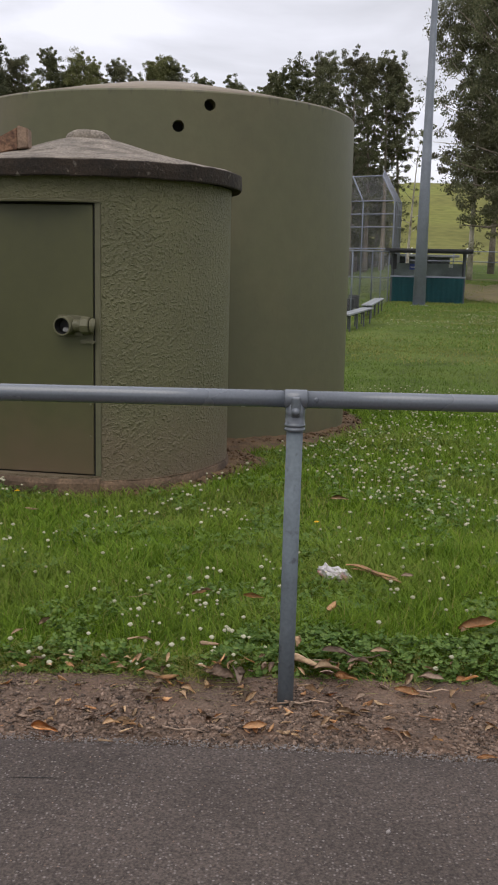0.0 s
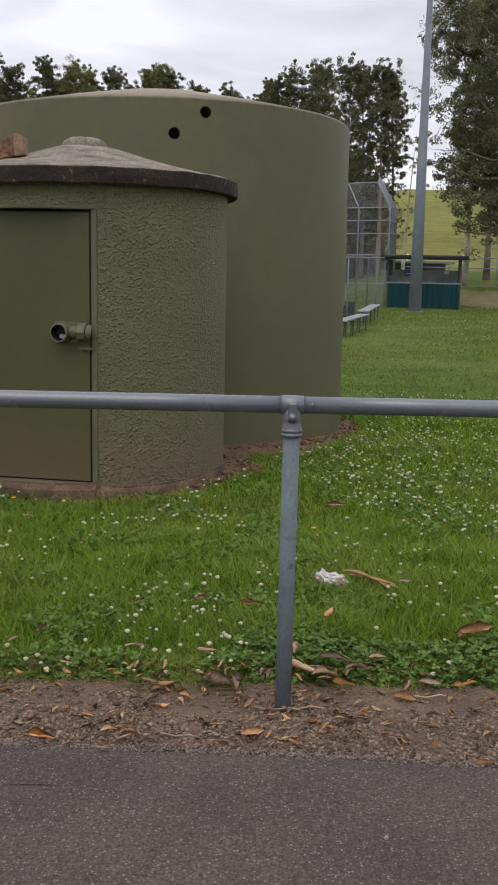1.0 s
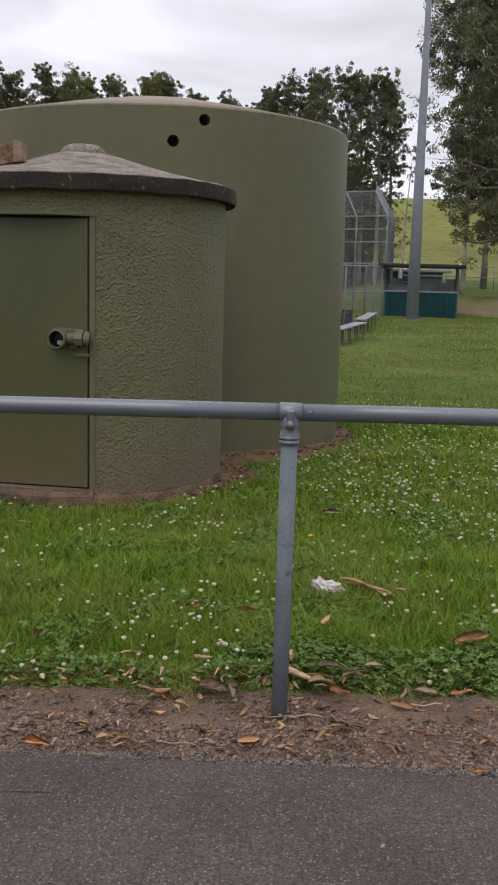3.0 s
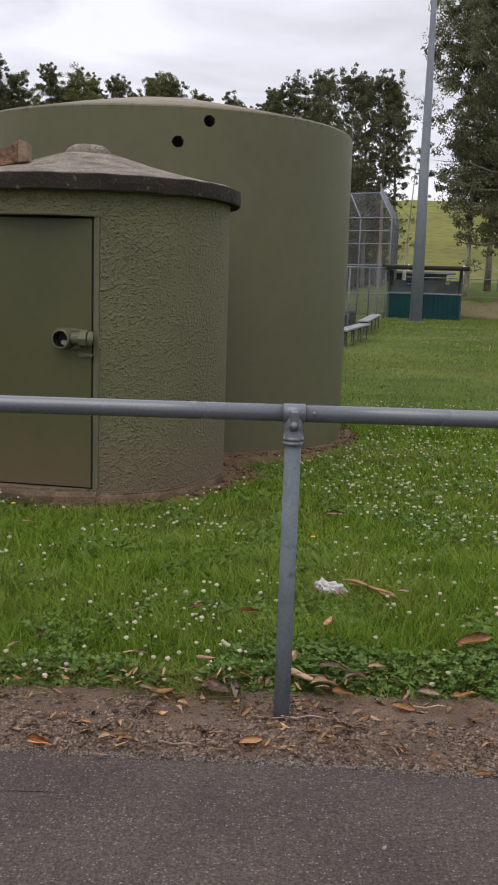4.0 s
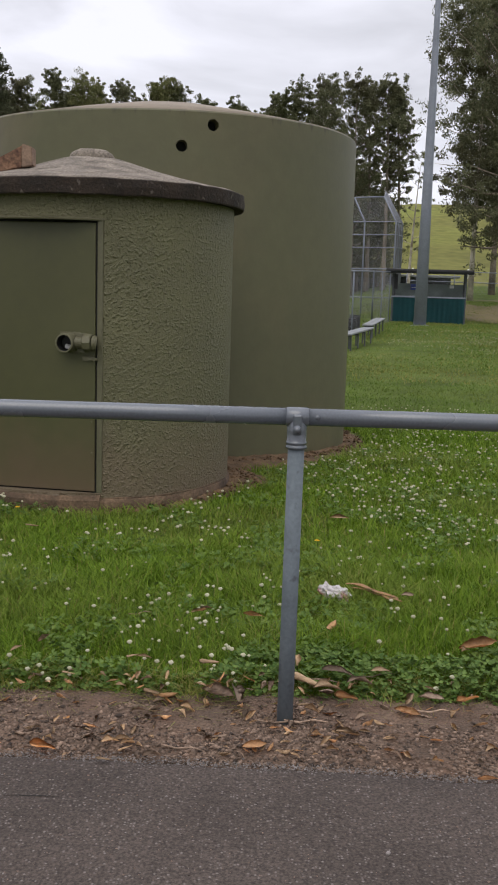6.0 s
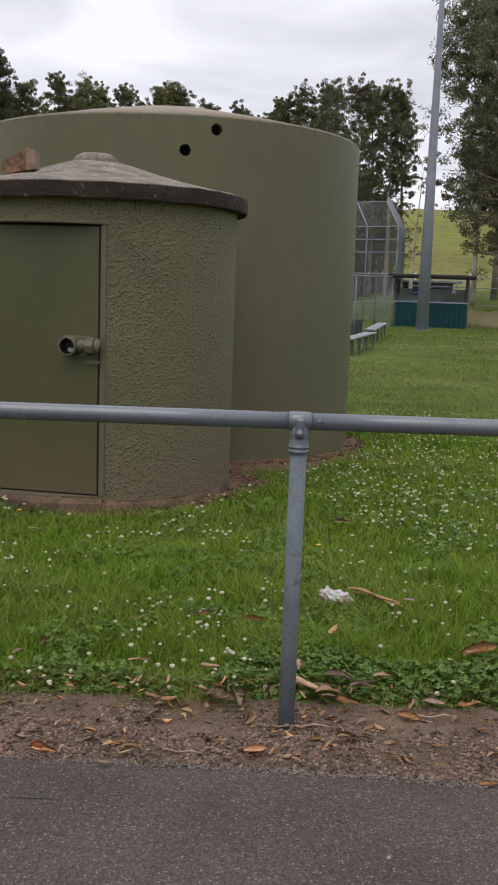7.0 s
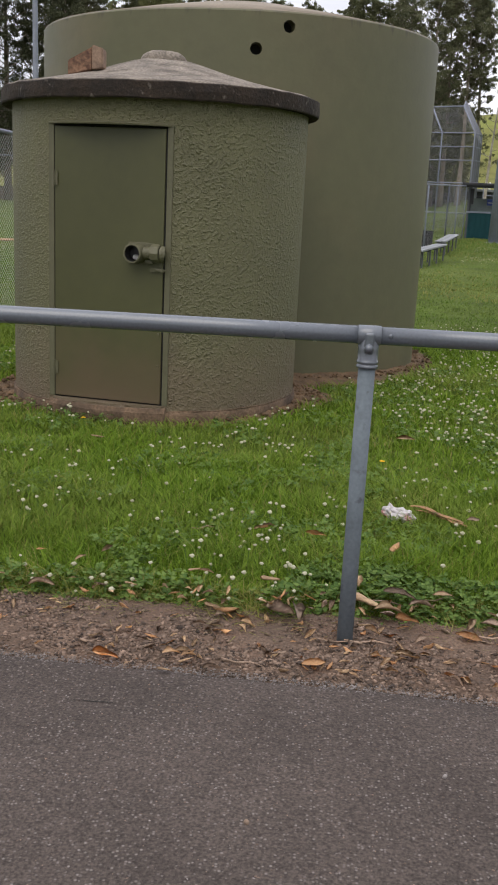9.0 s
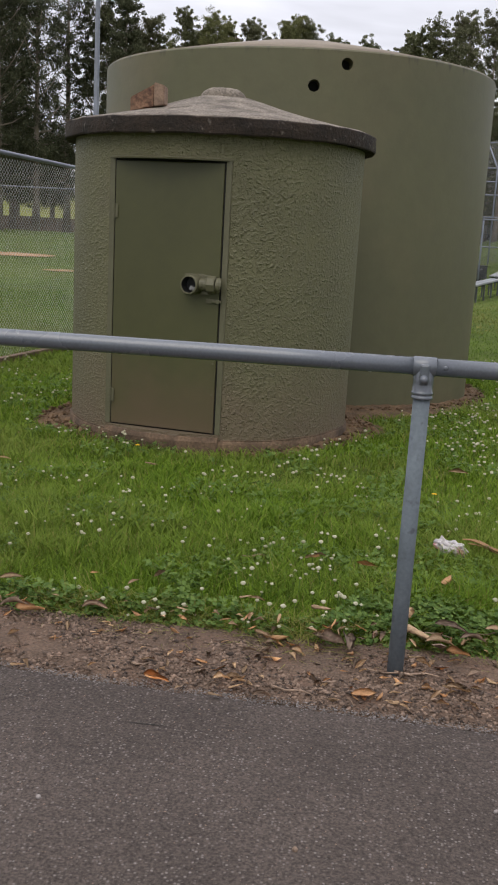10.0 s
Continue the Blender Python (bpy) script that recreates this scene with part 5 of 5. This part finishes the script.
def blades(name, n, y0, y1, power, h0, h1, width, mat, label, lean=0.5, ragged=0.02, tan0=-0.46, tan1=0.31):
    x, y = scatter(n, y0, y1, power, tan0, tan1)
    k = on_lawn(x, y, rng.normal(size=n) * ragged)
    x, y = x[k], y[k]
    n = len(x)
    z = heights(x, y)
    tuft = np.array([noise.noise((a * 3.1, b * 3.1, 4)) + 0.6 * noise.noise((a * 9, b * 9, 6)) for a, b in zip(x, y)])
    h = (h0 + (h1 - h0) * rng.random(n)) * (1 + 0.55 * np.clip(tuft, -0.7, 1)) * (0.8 + 0.55 * smooth(3.0, 3.5, y) * (1 - 0.45 * smooth(4.2, 5.0, y)) - 0.3 * smooth(4.4, 5.3, y) * (1 - smooth(6.5, 8, y)))
    a = rng.random(n) * 2 * np.pi
    d = np.stack([np.cos(a), np.sin(a), np.zeros(n)], 1)
    b = a + np.pi / 2 + rng.normal(size=n) * 0.4
    s = np.stack([np.cos(b), np.sin(b), np.zeros(n)], 1)
    w = (width * (0.7 + 0.6 * rng.random(n)) * np.clip(y / 4.5, 0.8, 4))[:, None] / 2
    bend = (h * lean * (0.3 + 1.1 * rng.random(n)))[:, None]
    p = np.stack([x, y, z - 0.006], 1)
    up = np.array([0, 0, 1.0])
    h = h[:, None]
    mid = p + up * h * 0.6 + d * bend * 0.35
    tip = p + up * h * (1 - 0.12 * rng.random(n))[:, None] + d * bend
    v = np.stack([p - s * w, p + s * w, mid + s * w * 0.8, mid - s * w * 0.8, tip + s * w * 0.12, tip - s * w * 0.12], 1).reshape(-1, 3)
    base = np.arange(n)[:, None] * 6
    f = np.concatenate([base + np.array([0, 1, 2, 3]), base + np.array([3, 2, 4, 5])], 0)
    ob = new(name, fast_mesh(name, v, f, mat))
    return tagged(ob, label, "grass", kind="stuff")


blades("lawn_grass", 150000, 2.9, 11.0, 0.35, 0.032, 0.078, 0.0052, M_BLADE, "short lush green lawn grass", lean=1.0)
blades("lawn_grass_far", 45000, 10.0, 20.0, 0.6, 0.02, 0.045, 0.0034, M_BLADE_FAR, "green lawn grass further off", lean=0.9)
blades("lawn_grass_distant", 60000, 18.0, 48.0, 0.9, 0.03, 0.06, 0.0036, M_BLADE_FAR, "green lawn grass beside the benches", lean=0.9, tan0=0.06, tan1=0.33)
blades("dry_grass_distant", 9000, 16.0, 48.0, 0.9, 0.03, 0.07, 0.0036, M_STRAW, "dry straw-coloured grass in the far lawn", lean=0.9, tan0=0.06, tan1=0.33)
blades("dry_grass", 13000, 2.9, 9.0, 0.4, 0.03, 0.08, 0.0034, M_STRAW, "scattered dry straw-coloured grass blades", lean=0.9)
blades("edge_grass", 4200, 2.82, 3.10, 1.0, 0.04, 0.10, 0.0045, M_STRAW, "yellowing grass tufts along the verge", lean=1.4, ragged=0.06)
blades("edge_grass_yellow", 2600, 2.84, 2.99, 1.0, 0.04, 0.09, 0.0045, M_STRAW, "yellow-green grass runners at the lawn edge", lean=1.8, ragged=0.05, tan0=-0.27, tan1=-0.05)


def clover(n, y0, y1, power, label):
    x, y = scatter(n, y0, y1, power)
    k = on_lawn(x, y, rng.normal(size=n) * 0.03)
    patchy = np.array([noise.noise((a * 2.3, b * 2.3, 12)) for a, b in zip(x, y)])
    k &= (patchy > 0.05) | (y < 3.10 + 0.34 * patchy + 0.10 * rng.random(n))
    x, y = x[k], y[k]
    n = len(x)
    z = heights(x, y)
    top = np.stack([x, y, z + 0.022 + 0.045 * rng.random(n) * smooth(2.85, 3.1, y)], 1)
    size = (0.0078 + 0.0056 * rng.random(n)) * (1.05 - 0.05 * smooth(3.1, 3.5, y))
    verts, faces = [], []
    start = rng.random(n) * 2 * np.pi
    tilt = rng.normal(size=(n, 2)) * 0.35
    for j in range(3):
        a = start + j * 2 * np.pi / 3
        d = np.stack([np.cos(a), np.sin(a)], 1)
        s = np.stack([-np.sin(a), np.cos(a)], 1)
        pts = []
        for al, sd in ((0.0, 0.0), (0.7, -0.62), (1.35, -0.45), (1.25, 0.0), (1.35, 0.45), (0.7, 0.62)):
            xy = (d * al + s * sd) * size[:, None]
            zz = (xy * tilt).sum(1) + 0.25 * abs(sd) * size
            pts.append(np.concatenate([top[:, :2] + xy, (top[:, 2] + zz)[:, None]], 1))
        verts.append(np.stack(pts, 1))
    v = np.stack(verts, 1).reshape(-1, 3)
    base = (np.arange(3 * n) * 6)[:, None]
    f = np.concatenate([base + np.array([0, 1, 2, 3]), base + np.array([0, 3, 4, 5])], 0)
    return tagged(new("clover_patch", fast_mesh("clover_patch", v, f, M_CLOVER)), label, "clover", kind="stuff")


clover(4400, 2.86, 3.34, 1.0, "dense dark green clover leaves along the verge")
clover(16000, 3.2, 8.5, 0.4, "clover leaves growing through the lawn")


def flowers(n, label):
    x, y = scatter(n, 2.98, 12.0, 0.75)
    k = on_lawn(x, y, np.full(n, 0.05))
    bunch = np.array([noise.noise((a * 1.7, b * 1.7, 21)) + 0.5 * noise.noise((a * 6, b * 6, 23)) for a, b in zip(x, y)])
    field = 0.55 * smooth(0.2, 1.0, x) * smooth(4.3, 5.4, y) - 0.04 * smooth(0.0, -1.0, x) * smooth(4.0, 5.0, y)
    k &= 1.05 * bunch + field + 0.75 * rng.random(n) > 0.62
    x, y = x[k], y[k]
    n = len(x)
    z = heights(x, y)
    h = 0.050 + 0.055 * rng.random(n)
    c = np.stack([x, y, z + h], 1)
    bm = bmesh.new()
    bmesh.ops.create_icosphere(bm, subdivisions=2, radius=1.0)
    unit = np.array([list(v.co) for v in bm.verts])
    tris = np.array([[v.index for v in f.verts] for f in bm.faces])
    bm.free()
    unit = unit * (1 + 0.22 * (np.arange(len(unit)) % 3 - 1))[:, None] * np.array([1.05, 1.05, 0.75])
    r = (0.0042 + 0.0048 * rng.random(n)) * np.clip(y / 5.0, 1.0, 1.2)
    v = (c[:, None, :] + unit[None] * r[:, None, None]).reshape(-1, 3)
    f = (tris[None] + (np.arange(n) * len(unit))[:, None, None]).reshape(-1, 3)
    tagged(new("clover_flowers", fast_mesh("clover_flowers", v, f, M_FLOWER)), label, "clover flowers", kind="stuff")
    side = np.array([0.0011, 0, 0])
    foot = c - np.array([0, 0, 1]) * h[:, None] + rng.normal(size=(n, 3)) * np.array([0.012, 0.012, 0])
    v = np.stack([foot - side, foot + side, c + side, c - side], 1).reshape(-1, 3)
    tagged(new("flower_stems", fast_mesh("flower_stems", v, np.arange(4 * n).reshape(-1, 4), M_STEM)), "thin green clover flower stems", "flower stems", kind="stuff")


flowers(4600, "small round white clover flower heads over the lawn")

for x, y in ((-1.32, 5.28), (0.36, 4.75)):
    f = thing("dandelion", "yellow dandelion flower in the lawn", "flower", (x, y, ground_z(x, y)), group="dandelions")
    z = ground_z(x, y)
    bm = bmesh.new()
    for ring, (n, r, lift) in enumerate(((14, 0.016, 0.0), (9, 0.011, 0.004))):
        for k in range(n):
            a = 2 * math.pi * k / n + ring
            d, s = Vector((math.cos(a), math.sin(a), 0.25)), Vector((-math.sin(a), math.cos(a), 0))
            c = Vector((x, y, z + 0.085 + lift))
            bm.faces.new([bm.verts.new(q) for q in (c, c + d * r * 0.7 + s * r * 0.22, c + d * r, c + d * r * 0.7 - s * r * 0.22)])
    part("petals", bm, M_YELLOW, f)
    bm = bmesh.new()
    tube(bm, [(x + 0.01, y, z - 0.01), (x, y, z + 0.086)], [0.0016, 0.0016], 6)
    part("stem", bm, M_STEM, f)

# ---------------------------------------------------------------- stones
def stones(name, n, spots, r0, r1, mat, label, flat=0.65, skew=2.0):
    x, y, z = spots(n)
    n = len(x)
    unit = np.array([[1, 0, 0], [0, 1, 0], [-1, 0, 0], [0, -1, 0], [0, 0, 1], [0, 0, -1.0]])
    tri = np.array([[0, 1, 4], [1, 2, 4], [2, 3, 4], [3, 0, 4], [1, 0, 5], [2, 1, 5], [3, 2, 5], [0, 3, 5]])
    r = r0 + (r1 - r0) * rng.random(n) ** skew
    u = unit[None] * (0.6 + 0.8 * rng.random((n, 6, 1))) + 0.25 * rng.normal(size=(n, 6, 3))
    a = rng.random(n) * 6.28
    ca, sa = np.cos(a)[:, None], np.sin(a)[:, None]
    u = np.stack([u[..., 0] * ca - u[..., 1] * sa, u[..., 0] * sa + u[..., 1] * ca, u[..., 2] * flat], -1) * r[:, None, None]
    v = (u + np.stack([x, y, z], 1)[:, None]).reshape(-1, 3)
    f = (tri[None] + (np.arange(n) * 6)[:, None, None]).reshape(-1, 3)
    return tagged(new(name, fast_mesh(name, v, f, mat)), label, name.replace("_", " "), kind="stuff")


def verge_spots(n):
    x = -1.9 + 3.3 * rng.random(n)
    e = np.array([asphalt_edge(a) for a in x])
    y = e + 0.005 + 0.43 * rng.random(n) ** 1.15
    z = np.array([verge_z(a, b, (b - c + 0.012) / (3.112 - c)) for a, b, c in zip(x, y, e)])
    worn = np.array([noise.noise((a * 3.2, b * 5.0, 41)) + 0.5 * noise.noise((a * 11, b * 14, 43)) for a, b in zip(x, y)])
    k = worn - 1.7 * (y - e - 0.16) + 0.9 * (rng.random(n) - 0.5) > -0.12
    return x[k], y[k], z[k] + 0.001


def edge_spots(n):
    x = -1.9 + 3.3 * rng.random(n)
    y = np.array([asphalt_edge(a) for a in x]) + rng.normal(size=n) * 0.014
    return x, y, np.full(n, 0.001)


def path_spots(n):
    x = -1.7 + 3.0 * rng.random(n)
    y = 1.2 + 1.25 * rng.random(n)
    return x, y, np.full(n, 0.0035)


stones("gravel", 36000, verge_spots, 0.0014, 0.0096, M_STONE, "loose brown and grey gravel on the verge", skew=2.6)
stones("edge_grit", 5200, edge_spots, 0.0010, 0.0042, M_CHIP, "pale grit washed along the asphalt edge", flat=0.5)
stones("stone_chips", 900, path_spots, 0.0010, 0.0036, M_CHIP, "pale stone chips set in the asphalt", flat=0.4)
stones("path_grit", 3000, path_spots, 0.0010, 0.0032, M_STONE, "brown grit on the asphalt", flat=0.5)

def soil_spots(n):
    a = rng.random(n) * 2 * np.pi
    pick = rng.random(n) < 0.45
    r = np.where(pick, TANK_R, BIG_R) + 0.02 + 0.20 * rng.random(n)
    x = np.where(pick, TANK[0], BIG[0]) + r * np.cos(a)
    y = np.where(pick, TANK[1], BIG[1]) + r * np.sin(a)
    k = on_lawn(x, y, np.full(n, -0.3)) & ~on_lawn(x, y, np.full(n, 0.0))
    return x[k], y[k], heights(x[k], y[k]) + 0.03


def far_flowers(n):
    y = 24 + 9 * rng.random(n)
    x = 2.6 + 7.5 * rng.random(n)
    k = (np.array([noise.noise((a * 0.35, b * 0.9, 31)) for a, b in zip(x, y)]) + 0.3 * rng.random(n) > 0.15) & (x > 3.0 + (y - 24) * 0.25)
    return x[k], y[k], land(x[k], y[k]) + 0.06


stones("far_clover_flowers", 5200, far_flowers, 0.006, 0.015, M_FLOWER, "pale clover flowers in the far lawn", flat=0.6)
stones("soil_clods", 2600, soil_spots, 0.004, 0.026, M_SOIL, "crumbly red-brown soil clods at the tank foot", skew=2.2)

# ---------------------------------------------------------------- fallen leaves and litter
def leaf_mesh(name, mat, length, width, curl, twist, seed):
    r = random.Random(seed)
    bm = bmesh.new()
    grid = []
    n = 11
    for i in range(n):
        s = i / (n - 1)
        w = width * (math.sin(math.pi * min(1, s * 0.96 + 0.03)) ** 0.75) * (1 - 0.25 * s) * (1 + 0.35 * noise.noise((s * 4.0, seed * 3.7, 1)))
        row = []
        for j in range(5):
            q = (j - 2) / 2
            bendx = length * 0.10 * math.sin(2.2 * s + seed)
            z = curl * w * q * q * 0.7 + length * 0.09 * math.sin(math.pi * s * 1.3 + 0.4 * seed) * twist + 0.05 * width * r.uniform(-1, 1)
            row.append(bm.verts.new((length * (s - 0.5), bendx * s + q * w / 2, z + 0.45 * w * q * math.sin(4 * s + seed) * twist)))
        grid.append(row)
    for a, b in zip(grid, grid[1:]):
        for j in range(4):
            bm.faces.new((a[j], b[j], b[j + 1], a[j + 1]))
    bmesh.ops.solidify(bm, geom=bm.faces[:], thickness=0.0008)
    return as_mesh(name, bm, mat, True)


KINDS = []
for k, (mat, word) in enumerate(((M_LEAF_TAN, "tan"), (M_LEAF_ORANGE, "orange-brown"), (M_LEAF_BROWN, "grey-brown"))):
    for j in range(4):
        KINDS.append((leaf_mesh("fallen_leaf", mat, 0.085, 0.022 + 0.005 * j, (0.5, 0.8, -0.4, 0.5)[j], (0.35, 0.8, 0.5, 0.3)[j], 7 * k + j), word))
VERGE_LEAVES = [  # x, y, kind, length factor, turn
    (0.037, 2.614, 7, 0.88, 4), (-0.575, 2.567, 5, 1.0, -8), (-0.564, 2.669, 0, 0.5, 95), (-0.332, 2.822, 9, 0.55, 15), (-0.386, 2.608, 1, 0.65, 10),
    (-0.257, 2.533, 9, 0.75, 35), (-0.391, 2.508, 2, 0.5, 10), (-0.069, 2.669, 10, 0.6, 25), (0.028, 2.807, 0, 0.75, 50), (0.101, 2.729, 4, 0.5, 30),
    (0.223, 2.861, 1, 0.65, -25), (0.32, 2.714, 3, 1.0, 20), (0.375, 2.722, 0, 0.45, 5), (0.566, 2.549, 1, 0.5, 25), (0.694, 2.476, 4, 0.7, -15),
    (0.53, 2.875, 7, 1.0, -4), (-0.501, 2.521, 0, 0.35, 60), (-0.64, 2.69, 2, 0.6, 70), (-0.5, 2.7, 10, 0.5, 20), (-0.3, 2.6, 2, 0.45, 120),
]
LAWN_LEAVES = [  # x, y, kind, length factor, turn
    (-0.085, 2.945, 11, 1.35, -35), (-0.013, 2.935, 9, 1.25, -75), (-0.256, 2.935, 6, 0.9, 5), (-0.3, 2.945, 2, 0.7, -20), (0.552, 2.94, 0, 0.95, 60),
    (0.34, 2.94, 5, 0.95, -30), (0.326, 3.059, 8, 1.3, -8), (0.39, 3.02, 9, 0.9, 10), (0.21, 3.03, 2, 1.2, -15), (0.28, 2.985, 1, 1.0, -12),
    (0.47, 3.07, 0, 0.9, 20), (0.854, 3.309, 7, 1.5, 8), (0.8, 3.27, 1, 0.5, 40), (0.331, 3.486, 6, 0.8, 70), (0.033, 3.567, 4, 0.9, 4),
    (-0.187, 3.6, 3, 0.85, 55), (-0.16, 3.63, 9, 0.55, 20), (0.183, 3.132, 1, 0.9, 85), (-0.727, 3.276, 0, 0.75, 60), (-0.349, 3.119, 0, 0.7, -30),
]
OUTER_LEAVES = [  # x, y, kind, length factor, turn
    (-0.39, 3.14, 2, 0.5, 30), (-0.121, 3.107, 2, 0.75, 10), (0.064, 3.038, 0, 0.5, 55), (0.52, 5.237, 0, 1.2, 10), (0.62, 2.95, 11, 0.9, -20),
    (0.74, 2.95, 5, 0.8, 5), (-1.103, 2.94, 5, 1.3, -10), (-1.17, 2.96, 9, 1.1, 10), (-0.891, 2.993, 9, 1.0, 0), (-1.233, 3.095, 0, 0.9, 20),
    (-0.96, 3.224, 4, 0.5, 50), (-0.8, 3.17, 0, 0.6, 50), (-1.91, 4.72, 0, 0.8, 10), (-1.15, 4.9, 2, 0.8, 30), (0.685, 3.86, 11, 0.6, 10),
]
for x, y, kind, size, turn in VERGE_LEAVES + LAWN_LEAVES + OUTER_LEAVES:
    me, word = KINDS[kind]
    ob = new("fallen_leaf", me)
    where = "asphalt path" if y < 2.5 else "gravel verge" if y < 2.93 else "lawn"
    lift = 0.006 if y < 2.5 else 0.018 if y < 2.93 else 0.086 if y > 3.3 else 0.076
    size *= 1.12 if y > 2.93 else 1
    ob.matrix_world = Matrix.LocRotScale((x, y, (0 if y < 2.93 else ground_z(x, y)) + lift), Euler((radians(8 + 14 * math.sin(x * 40)), radians(10 * math.cos(y * 37)), radians(turn))), (size, size * 1.15, size))
    tagged(ob, "curled dry " + word + " gum leaf lying on the " + where, "leaf", "fallen leaves")

# small leaf scraps and twigs among the gravel
r = random.Random(5)
for k in range(280):
    me, word = KINDS[r.choice((0, 1, 2, 3, 4, 6, 9, 10))]
    x = r.uniform(-1.5, 1.0) if k % 3 else r.gauss(0.05, 0.35)
    y = r.uniform(2.56, 3.05)
    ob = new("leaf_scrap", me)
    s = r.uniform(0.22, 0.66)
    ob.matrix_world = Matrix.LocRotScale((x, y, 0.013 if y < 2.93 else 0.05), Euler((r.uniform(-0.4, 0.4), r.uniform(-0.4, 0.4), r.uniform(0, 6.28))), (s, s, s))
    tagged(ob, "small broken " + word + " leaf scrap on the verge", "leaf", "leaf scraps")
for x, y, length, turn, lift in ((0.12, 2.782, 0.17, -4, 0.012), (0.20, 2.79, 0.14, 4, 0.014), (-0.172, 2.594, 0.13, -8, 0.012), (0.25, 3.06, 0.17, -14, 0.04), (0.46, 3.10, 0.13, 24, 0.045), (-0.42, 3.62, 0.10, 30, 0.06), (0.62, 2.88, 0.12, 8, 0.02)):
    bm = bmesh.new()
    c, s = math.cos(radians(turn)), math.sin(radians(turn))
    tube(bm, [(x + c * length * q, y + s * length * q, lift + 0.004 * math.sin(9 * q)) for q in (-0.5, -0.15, 0.2, 0.5)], [0.0022, 0.003, 0.0026, 0.0012], 6)
    tagged(part("twig", bm, M_LEAF_BROWN, smooth=True), "thin dry brown twig among fallen leaves", "twig", group="twigs")

# crumpled wrapper and a strip of dry bark on the lawn
bm = bmesh.new()
bmesh.ops.create_icosphere(bm, subdivisions=4, radius=1.0)
for v in bm.verts:
    p = v.co.copy()
    ridge = abs(noise.noise(p * 1.9)) * 0.9 + abs(noise.noise(p * 4.5)) * 0.35
    p *= 0.78 + 0.55 * ridge
    v.co = Vector((p.x * 0.088 * (1.15 if p.x < 0 else 1), p.y * 0.04, max(-0.5, p.z) * 0.048 + 0.016 * (p.x < -0.55)))
bmesh.ops.transform(bm, matrix=pose(0.390, 3.945, 0.056, 0, 6, -8) @ Matrix.Scale(0.80, 4), verts=bm.verts)
tagged(part("plastic_wrapper", bm, M_PLASTIC), "crumpled white and pink plastic wrapper lying on the lawn", "wrapper")
bark = thing("bark_strip", "curled brown strip of dry bark on the lawn", "bark", (0.56, 3.96, 0.06))
for start, end, width, arch in (((0.440, 4.005, 0.085), (0.650, 3.880, 0.060), 0.015, 0.012), ((0.460, 3.985, 0.078), (0.665, 3.865, 0.056), 0.010, 0.004), ((0.560, 3.930, 0.068), (0.645, 3.868, 0.060), 0.014, 0.003)):
    bm = bmesh.new()
    prev = None
    for k in range(15):
        q = k / 14
        w = width * (0.45 + 0.55 * math.sin(math.pi * q)) * (1 + 0.4 * noise.noise((q * 5, width * 900, 5)))
        c = Vector(start).lerp(Vector(end), q) + Vector((0, 0.006 * math.sin(6 * q + width * 500), arch * math.sin(math.pi * q) + 0.004 * math.sin(8 * q)))
        ring = [bm.verts.new(c + Vector((0.5 * w * math.cos(t), w * math.cos(t), 0.6 * w * math.sin(t)))) for t in (0.2, 1.2, 2.2, 3.0, 2.45, 1.1)]
        if prev:
            for j in range(6):
                bm.faces.new((prev[j], prev[(j + 1) % 6], ring[(j + 1) % 6], ring[j]))
        prev = ring
    bmesh.ops.recalc_face_normals(bm, faces=bm.faces)
    part("strand", bm, M_BARKSTRIP, bark, smooth=True)

for x, y, s, mat, word in ((-0.10, 1.86, 0.0065, M_LEAF_BROWN, "pinkish brown"), (-0.71, 1.93, 0.006, M_CHIP, "grey"), (0.36, 2.1, 0.006, M_CHIP, "pale grey")):
    bm = bmesh.new()
    bmesh.ops.create_icosphere(bm, subdivisions=2, radius=s)
    for v in bm.verts:
        v.co *= 1 + 0.35 * noise.noise(v.co * 90 + Vector((x, y, 0)) * 10)
    bmesh.ops.transform(bm, matrix=pose(x, y, 0.003 + s * 0.6), verts=bm.verts)
    tagged(part("pebble", bm, mat, smooth=True), "small " + word + " pebble lying on the asphalt path", "pebble", group="pebbles")
